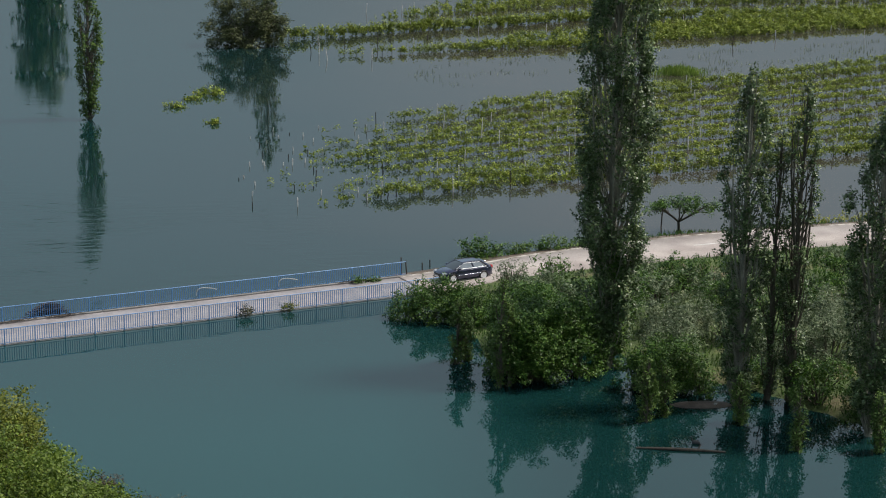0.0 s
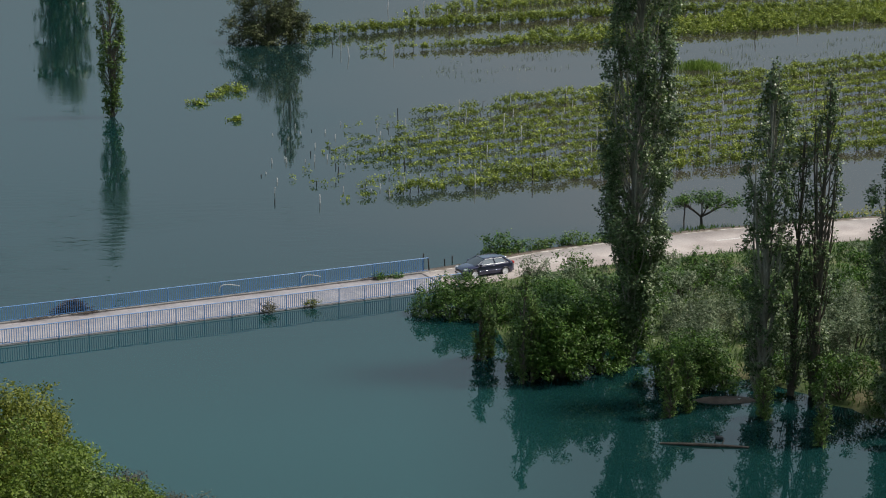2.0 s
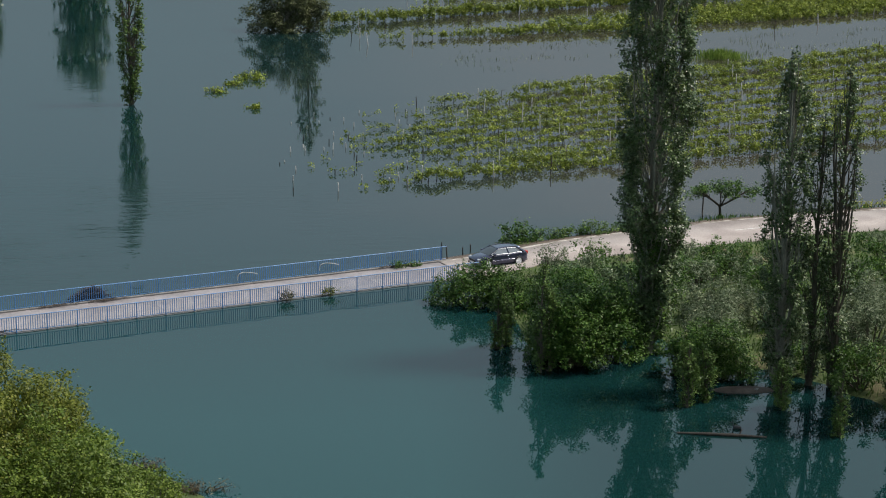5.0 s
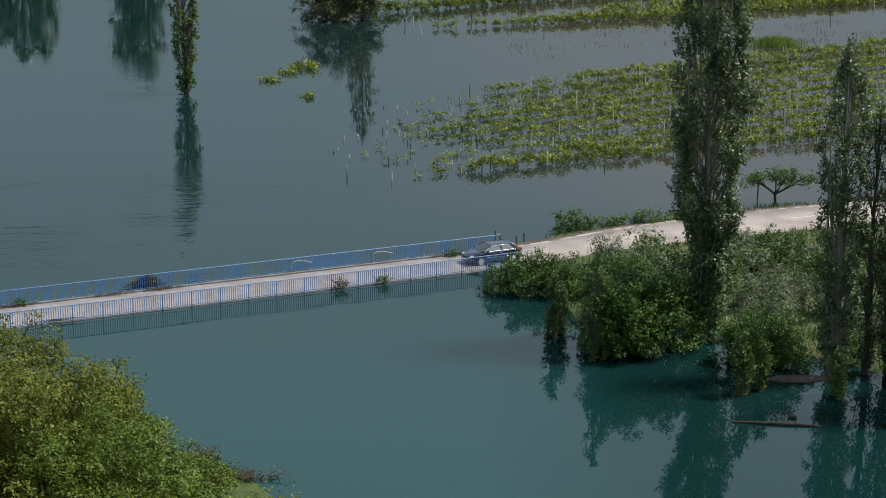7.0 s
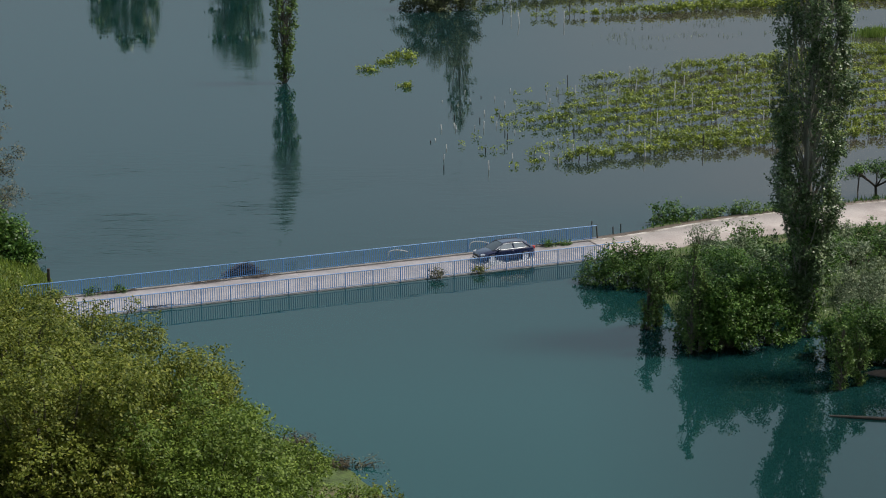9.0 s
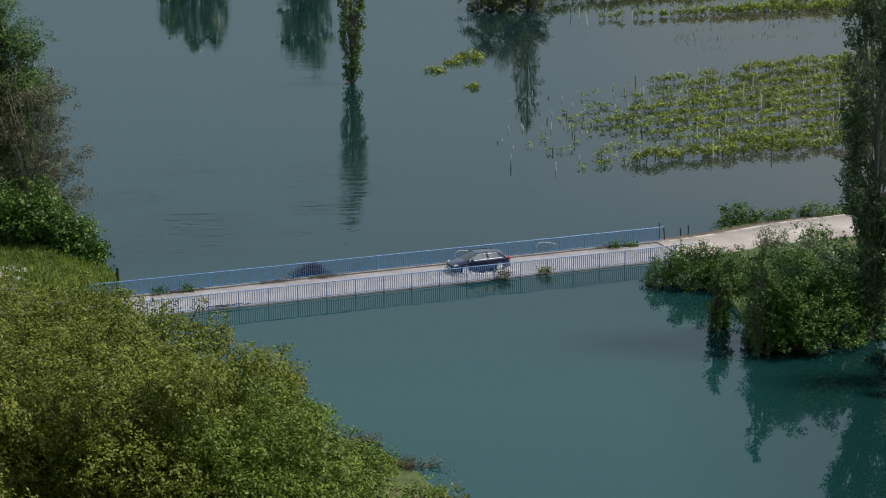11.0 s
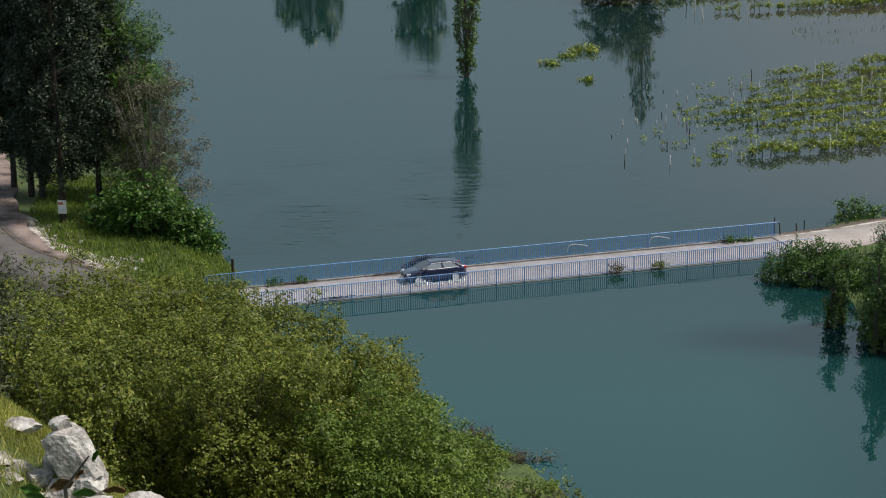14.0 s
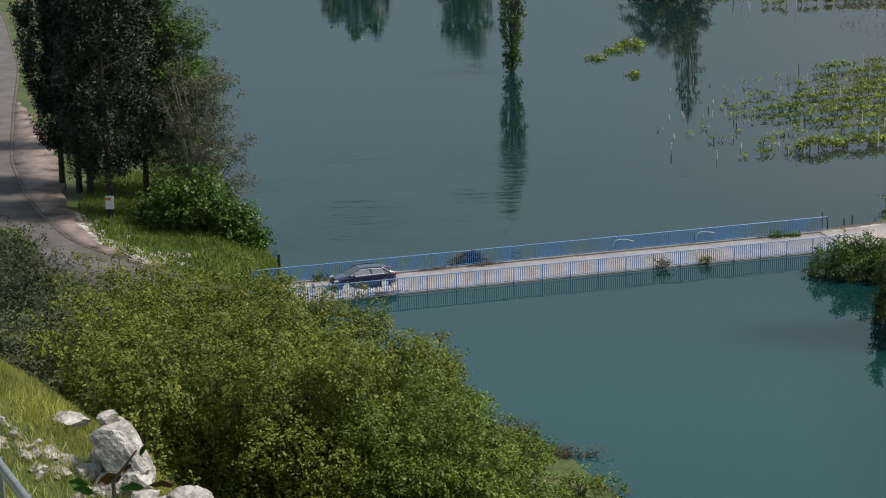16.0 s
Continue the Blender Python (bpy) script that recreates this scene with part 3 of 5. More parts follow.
        v, f = tubes([[(0.95, sgn * 0.83, 0.915, 0.02), (0.2, sgn * 0.835, 0.935, 0.024), (-0.9, sgn * 0.83, 0.95, 0.026), (-1.6, sgn * 0.80, 0.965, 0.018)]], 5)
        put("window_trim", mesh_of("window_trim", v, f, CHROME), root, "silver strip under the side windows")
        v, f = tubes([[(1.0, sgn * 0.895, 0.50, 0.022), (-1.0, sgn * 0.90, 0.50, 0.022)]], 5)
        put("side_moulding", mesh_of("side_moulding", v, f, CAR_PAINT), root)
        v, f = tubes([[(0.98, sgn * 0.775, 0.97, 0.022), (0.40, sgn * 0.615, 1.335, 0.024), (-0.3, sgn * 0.635, 1.37, 0.024), (-1.05, sgn * 0.635, 1.34, 0.024), (-1.50, sgn * 0.765, 1.02, 0.024)]], 5)
        put("window_trim", mesh_of("window_trim", v, f, CHROME), root, "silver strip over the side windows")
        bm = box(bmesh.new(), -0.10, -0.11, -0.07, 0.08, 0.11, 0.08, 0.035)
        part("mirror", bm, CAR_PAINT, root, smooth=True).location = (0.82, sgn * 0.95, 0.97)
        bm = box(bmesh.new(), -0.16, -0.19, -0.06, 0.16, 0.19, 0.07, 0.04)
        part("headlight", bm, HEADLIGHT, root, "clear headlight").matrix_basis = pose(1.92, sgn * 0.60, 0.64, 0, 14, -18 * sgn)
        bm = box(bmesh.new(), -0.10, -0.14, -0.11, 0.10, 0.14, 0.11, 0.03)
        part("tail_light", bm, TAILLIGHT, root, "red tail light").matrix_basis = pose(-2.0, sgn * 0.66, 0.86, 0, 0, 16 * sgn)
        bm = box(bmesh.new(), -0.09, -0.012, -0.014, 0.09, 0.014, 0.014, 0.006)
        part("door_handle", bm, CAR_PAINT, root).location = (-0.28, sgn * 0.895, 0.82)
        # wheel arches
        for x in (1.31, -1.27):
            ring = [(x + 0.345 * math.cos(t), sgn * 0.885, 0.31 + 0.345 * math.sin(t), 0.028) for t in np.linspace(-0.25, math.pi + 0.25, 14)]
            v, f = tubes([ring], 5)
            put("wheel_arch", mesh_of("wheel_arch", v, f, PLASTIC), root, "dark wheel arch")
            bm = bmesh.new()
            bmesh.ops.create_cone(bm, cap_ends=True, segments=24, radius1=0.335, radius2=0.335, depth=0.10, matrix=Matrix.Translation((x, sgn * 0.838, 0.31)) @ Matrix.Rotation(math.pi / 2, 4, "X"))
            part("wheel_well", bm, PLASTIC, root, "black wheel well")
    bm = box(bmesh.new(), -0.05, -0.36, -0.11, 0.05, 0.36, 0.11, 0.02)
    part("grille", bm, PLASTIC, root, "black front grille").location = (2.12, 0, 0.50)
    bm = box(bmesh.new(), -0.02, -0.26, -0.055, 0.02, 0.26, 0.055)
    part("number_plate", bm, PLATE, root).location = (2.17, 0, 0.40)
    bm = box(bmesh.new(), -0.02, -0.26, -0.055, 0.02, 0.26, 0.055)
    part("number_plate", bm, PLATE, root).location = (-2.12, 0, 0.70)
    bm = box(bmesh.new(), -0.10, -0.75, -0.06, 0.10, 0.75, 0.06, 0.04)
    part("bumper", bm, PLASTIC, root, "black lower bumper").location = (2.02, 0, 0.27)
    bm = box(bmesh.new(), -0.10, -0.75, -0.08, 0.10, 0.75, 0.08, 0.04)
    part("bumper", bm, PLASTIC, root, "black rear bumper").location = (-2.03, 0, 0.33)
    bm = box(bmesh.new(), -0.10, -0.48, -0.02, 0.10, 0.48, 0.018, 0.012)
    part("spoiler", bm, CAR_PAINT, root).location = (-1.50, 0, 1.255)
    wheels = []
    for x in (1.31, -1.27):
        for sgn in (1, -1):
            w = new("wheel")
            w.parent = root
            w.matrix_basis = pose(x, sgn * 0.83, 0.31)
            bm = bmesh.new()
            prof = [(0.235, 0.10), (0.295, 0.105), (0.312, 0.075), (0.312, -0.075), (0.295, -0.105), (0.235, -0.10)]
            seg, rings = 24, []
            for i in range(seg):
                t = 2 * math.pi * i / seg
                rings.append([bm.verts.new((r * math.cos(t), y, r * math.sin(t))) for r, y in prof])
            for i in range(seg):
                a, b = rings[i], rings[(i + 1) % seg]
                for j in range(len(prof)):
                    bm.faces.new((a[j], b[j], b[(j + 1) % len(prof)], a[(j + 1) % len(prof)]))
            part("tyre", bm, TYRE, w, smooth=True)
            bm = bmesh.new()
            bmesh.ops.create_cone(bm, cap_ends=True, segments=20, radius1=0.065, radius2=0.05, depth=0.05, matrix=Matrix.Translation((0, sgn * 0.085, 0)) @ Matrix.Rotation(-sgn * math.pi / 2, 4, "X"))
            for i in range(5):
                b2 = box(bmesh.new(), -0.045, sgn * 0.06 - 0.02, 0.03, 0.045, sgn * 0.06 + 0.03, 0.225, 0.008)
                bmesh.ops.transform(b2, matrix=Matrix.Rotation(2 * math.pi * i / 5, 4, "Y"), verts=b2.verts)
                tmp = bpy.data.meshes.new("tmp")
                b2.to_mesh(tmp)
                b2.free()
                bm.from_mesh(tmp)
                bpy.data.meshes.remove(tmp)
            for r0, r1, y0 in ((0.205, 0.245, 0.09),):
                va = [[bm.verts.new((r * math.cos(t), sgn * y, r * math.sin(t))) for t in np.linspace(0, 2 * math.pi, 24, endpoint=False)] for r, y in ((r0, y0), (r1, y0 + 0.012), (r1, -0.05), (r0, -0.05))]
                for a, b in zip(va, va[1:] + va[:1]):
                    for i in range(24):
                        bm.faces.new((a[i], a[(i + 1) % 24], b[(i + 1) % 24], b[i]))
            bmesh.ops.create_cone(bm, cap_ends=True, segments=24, radius1=0.2, radius2=0.2, depth=0.01, matrix=Matrix.Translation((0, sgn * 0.072, 0)) @ Matrix.Rotation(math.pi / 2, 4, "X"))
            part("rim", bm, ALLOY, w, "silver five-spoke alloy rim")
            wheels.append(w)
    # a low, raked roofline
    for ob in root.children:
        if ob.name.startswith(("window", "side_window", "roof", "pillar")):
            for q in ob.data.vertices:
                q.co.z = 0.93 + (q.co.z - 0.93) * 0.86 if q.co.z > 0.93 else q.co.z
    return root, wheels


CAR, WHEELS = car()


def splash(name, n, length, width, height, label):
    """A heap of torn foam: many small drops and sheets."""
    c = np.column_stack([rng.normal(0, length / 2.6, n), rng.normal(0, width / 2.6, n), np.abs(rng.normal(0, height / 2, n))])
    v, f = leaf_quads(c, np.tile((0, 0, 1.0), (n, 1)), 0.10, 0.065)
    ob = put(name, mesh_of(name, v, f, FOAM), kind="stuff")
    return tagged(ob, label, "splash", "splashes round the car")


SPLASHES = [
    (splash("water_splash", 620, 0.9, 0.45, 0.20, "white spray at the car's front wheel"), 1.25, 0.98),
    (splash("water_splash", 620, 0.9, 0.45, 0.20, "white spray at the car's front wheel"), 1.25, -1.0),
    (splash("water_splash", 420, 0.8, 0.35, 0.12, "white spray at the car's rear wheel"), -1.45, 0.95),
    (splash("water_splash", 420, 0.8, 0.35, 0.12, "white spray at the car's rear wheel"), -1.45, -0.95),
    (splash("water_splash", 420, 3.2, 0.4, 0.07, "low white foam beside the car"), -0.1, 1.1),
    (splash("water_splash", 160, 0.5, 1.5, 0.12, "white bow wave before the car"), 2.2, 0.0),
]


# ---------------------------------------------------------------- trees
POPLAR_U, POPLAR_W = (0, 0.08, 0.25, 0.5, 0.72, 0.88, 1.0), (0.42, 0.55, 0.80, 1.0, 0.90, 0.55, 0.06)


def poplar(x, y, h, r, label, leaf=LEAF_POPLAR, start=0.06, per=20, lean=0.0, size=0.26, bark=BARK, n=None, z=None, ivy=False, shape=1.0, group="poplars"):
    z0 = max(gz(x, y), -0.6) if z is None else z
    t = thing("poplar_tree", x, y, z0, label, "tree", group)
    tl = [[(lean * h * q + 0.06 * math.sin(q * 9), 0.05 * math.cos(q * 7), h * q, 0.012 * h * (1 - q) ** 0.8 + 0.02) for q in np.linspace(0, 0.97, 12)]]
    put("trunk", mesh_of("trunk", *tubes(tl, 8), bark), t)
    limbs, clumps = [], []
    k = n or int(h * 5.0)
    for i in range(k):
        q = start + (1 - start) * (i + rng.uniform(0, 1)) / k
        u = (q - start) / (1 - start)
        full = float(np.interp(u, POPLAR_U, POPLAR_W)) if shape < 2 else min(1.0, 0.5 + 3 * u) * (1 - max(0, (u - 0.45) / 0.55) ** 4)
        a = rng.uniform(0, 2 * math.pi)
        wave = 1 + 0.16 * math.sin(3 * a + 0.9 * h * q) + 0.12 * math.sin(1.7 * h * q + a)
        rad = r * full * wave * rng.uniform(0.45, 1.0) ** 0.6 + 0.05
        cx, cy = lean * h * q + math.cos(a) * rad * 0.86, math.sin(a) * rad * 0.86
        cz = h * q
        cr = rng.uniform(0.20, 0.42) * (0.55 + 0.25 * r)
        if u > 0.93:
            cr *= 0.55
        clumps.append((cx, cy, cz, cr, cr, cr * rng.uniform(1.5, 2.8)))
        b = max(0.02, q - rng.uniform(0.10, 0.18))
        limbs.append([(lean * h * b, 0, h * b, 0.07 * (1 - q) + 0.022), ((lean * h * b + cx) * 0.55 + 0.1 * math.cos(a), cy * 0.65, h * (b + q) * 0.5, 0.03), (cx, cy, cz + cr, 0.01)])
    # steep leaders that rise beside the trunk
    for i in range(7 if r > 1 else 0):
        a, b = i * 2 * math.pi / 7 + rng.uniform(-0.3, 0.3), rng.uniform(0.12, 0.45)
        ex, ey = math.cos(a) * r * 0.62, math.sin(a) * r * 0.62
        limbs.append([(lean * h * b, 0, h * b, 0.10), (ex * 0.5, ey * 0.5, h * (b + 0.13), 0.085), (ex * 0.85, ey * 0.85, h * (b + 0.28), 0.06), (ex, ey, h * min(0.95, b + 0.45), 0.02)])
    put("branchwork", mesh_of("branchwork", *tubes(limbs, 5), bark), t)
    v, f = clump_leaves(clumps, per, size, size * 0.92, (0, 0, 0.35))
    put("crown", mesh_of("crown", v, f, leaf), t)
    if ivy:
        iv = [(math.cos(a) * 0.6, math.sin(a) * 0.6, zz, 0.5, 0.5, 0.6) for a, zz in zip(rng.uniform(0, 6.28, 40), np.linspace(0.3, 8.0, 40))]
        v, f = clump_leaves(iv, 46, 0.16, 0.13)
        put("ivy", mesh_of("ivy", v, f, LEAF_SHRUB), t, "dark ivy on the lower trunk")
    return t


def bush(name, x, y, rx, ry, h, label, leaf, n=40, per=24, size=0.2, ratio=0.6, z=None, bias=(0, 0, 0.1), clump=0.28, category="bush", group="", trunk=0.05, base=0.12, bark=BARK, flat=0.5):
    """A many-stemmed bush or round crown: stems, and leaf clumps over a dome."""
    z0 = gz(x, y) if z is None else z
    t = thing(name, x, y, z0, label, category, group)
    clumps, stems = [], []
    for i in range(n):
        a, u = rng.uniform(0, 2 * math.pi), rng.uniform(0, 1)
        el = math.asin(u)
        k = rng.uniform(0.5, 1.12) if i % 4 else rng.uniform(0.2, 0.6)
        c = clump * (rx + ry + h) / 3 * rng.uniform(0.5, 1.4) * (1 if i % 4 else 0.75)
        px, py = (rx - c * 0.6) * k * math.cos(a) * math.cos(el) ** flat, (ry - c * 0.6) * k * math.sin(a) * math.cos(el) ** flat
        pz = h * base + (h * (1 - base) - c * 0.6) * (min(k, 0.97) * math.sin(el) if i % 4 else rng.uniform(0.1, 0.8))
        clumps.append((px, py, max(pz, c * 0.3), c, c, c * rng.uniform(0.6, 0.95)))
        if i % 3 == 0:
            stems.append([(px * 0.08, py * 0.08, -0.3, trunk), (px * 0.45, py * 0.45, pz * 0.55, trunk * 0.6), (px, py, pz, trunk * 0.2)])
    put("branchwork", mesh_of("branchwork", *tubes(stems, 5), bark), t)
    v, f = clump_leaves(clumps, per, size, size * ratio, bias)
    put("crown", mesh_of("crown", v, f, leaf), t)
    return t


def right_bank():
    # row of tall poplars
    poplar(22.0, 109.0, 29.0, 2.75, "tall dense columnar poplar with ivy on its trunk", per=66, size=0.135, bark=BARK_PALE, ivy=True, n=330, start=0.08)
    poplar(28.2, 101.2, 20.3, 1.62, "tall poplar with a pale forked trunk by the water", per=66, bark=BARK_PALE, n=170, size=0.13, start=0.08)
    poplar(31.5, 101.6, 19.0, 1.15, "slender poplar with thin lower crown", per=64, bark=BARK, n=95, size=0.13, start=0.05)
    poplar(30.3, 102.0, 16.4, 0.95, "slim poplar standing close to another", per=64, bark=BARK, n=64, size=0.13, start=0.05)
    poplar(34.2, 95.2, 19.0, 2.0, "broad poplar at the flooded edge", per=66, bark=BARK_PALE, n=200, size=0.13, start=0.10)
    poplar(37.5, 98.0, 18.0, 1.7, "broad poplar at the flooded edge", per=60, bark=BARK_PALE, n=135, size=0.13, start=0.10)
    # saplings standing in the water
    for x, y, h in ((12.75, 110.2, 3.5), (13.3, 110.8, 2.6), (14.75, 105.1, 5.9), (15.3, 105.4, 4.6), (22.2, 98.2, 3.3), (23.5, 99.3, 2.6), (29.5, 93.0, 3.4), (27.5, 97.7, 2.4), (33.9, 92.4, 2.8)):
        poplar(x, y, h * 1.2, 0.48, "young pale green poplar sapling at the water's edge", LEAF_SAPLING, 0.05, 60, size=0.12, n=34, z=max(gz(x, y), -0.2), group="saplings")
    sh = "dense green shrub overhanging the flood water"
    for x, y, rx, ry, h, n, leaf in (
            (12.2, 121.2, 3.0, 2.2, 3.4, 46, LEAF_SHRUB), (14.8, 120.0, 2.4, 2.2, 3.0, 36, LEAF_SHRUB), (10.6, 121.6, 1.6, 1.5, 2.2, 22, LEAF_SHRUB),
            (17.2, 106.6, 2.9, 2.6, 6.0, 70, LEAF_SHRUB), (19.8, 107.5, 2.0, 2.0, 5.4, 44, LEAF_SHRUB), (15.6, 108.8, 1.8, 2.0, 4.6, 34, LEAF_SHRUB),
            (24.6, 103.8, 2.6, 2.0, 4.0, 54, LEAF_SHRUB), (26.6, 103.4, 1.5, 1.5, 2.8, 26, LEAF_SHRUB), (22.9, 104.6, 1.2, 1.2, 3.0, 20, LEAF_SHRUB),
            (29.6, 104.2, 1.8, 1.6, 2.2, 26, LEAF_SHRUB), (33.0, 100.4, 2.2, 2.0, 2.8, 34, LEAF_SHRUB), (35.6, 97.2, 2.4, 2.0, 3.2, 36, LEAF_SHRUB), (38.5, 101.5, 2.6, 2.2, 4.0, 36, LEAF_SHRUB),
            (21.5, 114.5, 2.4, 2.0, 3.2, 34, LEAF_SHRUB), (18.0, 113.5, 2.4, 2.2, 4.2, 38, LEAF_SHRUB), (18.4, 118.5, 2.2, 2.0, 3.4, 30, LEAF_SHRUB), (24.2, 119.0, 2.4, 2.0, 2.6, 32, LEAF_SHRUB),
            (21.8, 122.5, 2.4, 1.6, 2.4, 30, LEAF_SHRUB), (26.6, 125.6, 2.6, 1.8, 2.2, 30, LEAF_SHRUB), (31.6, 128.2, 2.4, 1.7, 2.6, 30, LEAF_SHRUB), (36.6, 129.0, 2.6, 1.8, 2.4, 30, LEAF_SHRUB),
            (33.0, 121.5, 2.6, 2.2, 2.6, 32, LEAF_SHRUB), (38.5, 121.8, 2.8, 2.2, 3.0, 32, LEAF_SHRUB), (43.5, 128.5, 2.8, 2.2, 2.8, 30, LEAF_SHRUB), (46.5, 122.0, 2.8, 2.2, 3.2, 30, LEAF_SHRUB)):
        bush("shrub", x, y, rx, ry, h, sh, leaf, int(n * 1.7), 56, 0.145, clump=0.19, group="shrubs on the bank", z=max(gz(x, y), -0.25))
    ol = "grey-green willow bush with silvery leaves"
    for x, y, rx, ry, h in ((27.6, 114.6, 2.7, 2.0, 3.5), (30.6, 113.0, 2.0, 1.8, 3.0), (26.0, 109.5, 2.0, 1.8, 3.4), (36.5, 113.0, 2.4, 2.0, 4.0), (35.6, 107.0, 2.6, 2.2, 4.0), (39.5, 109.5, 2.4, 2.0, 4.2), (31.2, 108.2, 1.8, 1.6, 2.6), (41.0, 116.0, 2.5, 2.0, 3.8), (18.4, 126.6, 1.35, 1.2, 2.7)):
        bush("willow_bush", x, y, rx, ry, h, ol, LEAF_OLIVE, 60, 64, 0.16, 0.4, clump=0.17, group="willow bushes")
    # undergrowth that fills the bank
    for i in range(64):
        x = rng.uniform(17, 58)
        lo, hi = float(line_y(NEAR_SHORE, x)) + 4, float(line_y(RIGHT_ROAD, x)) - 6
        y = lo + (hi - lo) * rng.uniform(0.1, 1.0)
        r, h = rng.uniform(1.2, 2.2), rng.uniform(1.3, 2.6)
        pick = i % 3
        bush("undergrowth", x, y, r, r * 0.85, h, "tangled green undergrowth on the bank" if pick else "grey-green undergrowth on the bank", (LEAF_OLIVE, LEAF_SHRUB, LEAF_POPLAR)[pick], 34, 36, 0.17, clump=0.2, group="undergrowth")
    # beyond the road
    bush("shrub", 17.5, 138.2, 1.9, 1.0, 2.2, "rounded roadside bush above the flood", LEAF_SHRUB, 26, 26, 0.2, group="roadside hedge", z=0.05)
    for i in range(9):
        x = 19.0 + i * 1.15
        bush("shrub", x, float(line_y(FAR_SHORE, x)) - 1.0, 1.05, 0.8, 1.0 + 0.45 * rng.uniform(), "low roadside bramble along the bank", LEAF_SAPLING if i % 3 else LEAF_SHRUB, 20, 32, 0.17, group="roadside hedge", z=0.1)
    for x in (48.0, 50.5, 53.0, 55.5):
        bush("shrub", x, float(line_y(FAR_SHORE, x)) - 0.6, 1.5, 0.7, 0.9, "low grassy verge plants beside the road", LEAF_GRASS, 14, 22, 0.2, group="roadside hedge", z=0.1)
    # spreading fruit tree
    t = thing("fruit_tree", 35.4, 147.2, max(0.05, gz(35.4, 147.2)), "small spreading fruit tree with a dark forked trunk by the road", "tree")
    limbs = [[(0, 0, -0.3, 0.15), (-0.06, 0, 0.5, 0.12), (-0.1, 0.02, 1.0, 0.11)]]
    clumps = []
    for a0, reach in ((0.2, 3.0), (1.5, 1.6), (2.7, 2.9), (3.6, 2.6), (4.9, 1.7), (5.8, 2.7)):
        cx, cy = math.cos(a0), math.sin(a0) * 0.7
        mid = (cx * reach * 0.45, cy * reach * 0.45, 1.75 + rng.uniform(-0.1, 0.2))
        end = (cx * reach * 0.85, cy * reach * 0.85, 2.25 + rng.uniform(-0.2, 0.3))
        limbs.append([(-0.1, 0.02, 0.95, 0.085), (mid[0] * 0.45, mid[1] * 0.45, 1.3, 0.07), (*mid, 0.05), (*end, 0.02)])
        for k in range(7):
            q = rng.uniform(0.3, 1.1)
            px, py = cx * reach * q + rng.normal(0, 0.35), cy * reach * q + rng.normal(0, 0.3)
            pz = 2.75 - 0.55 * q * q + rng.uniform(-0.3, 0.3)
            clumps.append((px, py, pz, rng.uniform(0.4, 0.65), 0.5, rng.uniform(0.25, 0.4)))
            limbs.append([(*mid, 0.03), ((mid[0] + px) / 2, (mid[1] + py) / 2, (mid[2] + pz) / 2 + 0.1, 0.02), (px, py, pz, 0.008)])
    put("trunk", mesh_of("trunk", *tubes(limbs, 6), BARK_WET), t)
    put("crown", mesh_of("crown", *clump_leaves(clumps, 34, 0.17, 0.10), LEAF_SHRUB), t)


def far_side():
    poplar(-17.9, 207.0, 17.5, 1.7, "slender poplar standing in the flood water", LEAF_SAPLING, 0.07, 26, size=0.22, n=130, z=-0.6)
    # big bush tree with a tall companion, standing in the water
    bush("willow_tree", -0.6, 277.0, 6.6, 4.5, 9.5, "broad dark willow tree standing in the flood", LEAF_FLOOD, 150, 20, 0.28, 0.5, -0.3, category="tree", trunk=0.18, clump=0.15, base=0.04, bark=BARK_PALE)
    poplar(2.6, 279.0, 19.0, 2.0, "poplar behind the flooded willow", LEAF_POPLAR, 0.1, 8, size=0.42, n=80, z=-0.5)
    # wood on the far shore, seen mirrored in the river
    for x, y, h, r in ((-40.5, 386, 24.5, 3.2), (-46.0, 390, 21.5, 3.0), (-43.6, 392, 23.0, 3.0), (-62.5, 388, 19.5, 3.2), (-67.5, 392, 20.5, 3.4), (-72.0, 390, 17.0, 3.2)):
        poplar(x, y, h, r, "tall broad poplar on the far shore", LEAF_POPLAR, 0.05, 7, size=0.6, n=120, shape=3.0, group="far shore trees")
    # drifts of floating plants
    for x, y, rx, ry, h in ((-4.9, 227.0, 2.3, 1.9, 0.9), (-6.9, 222.5, 1.5, 1.2, 0.35), (-8.9, 216.4, 1.2, 1.2, 0.5), (-4.2, 204.2, 0.9, 0.9, 0.4)):
        bush("water_plants", x, y, rx, ry, h, "patch of green plants rising from the flood water", LEAF_VINE, 18, 16, 0.3, z=0.0, group="plants in the flood", category="plants")


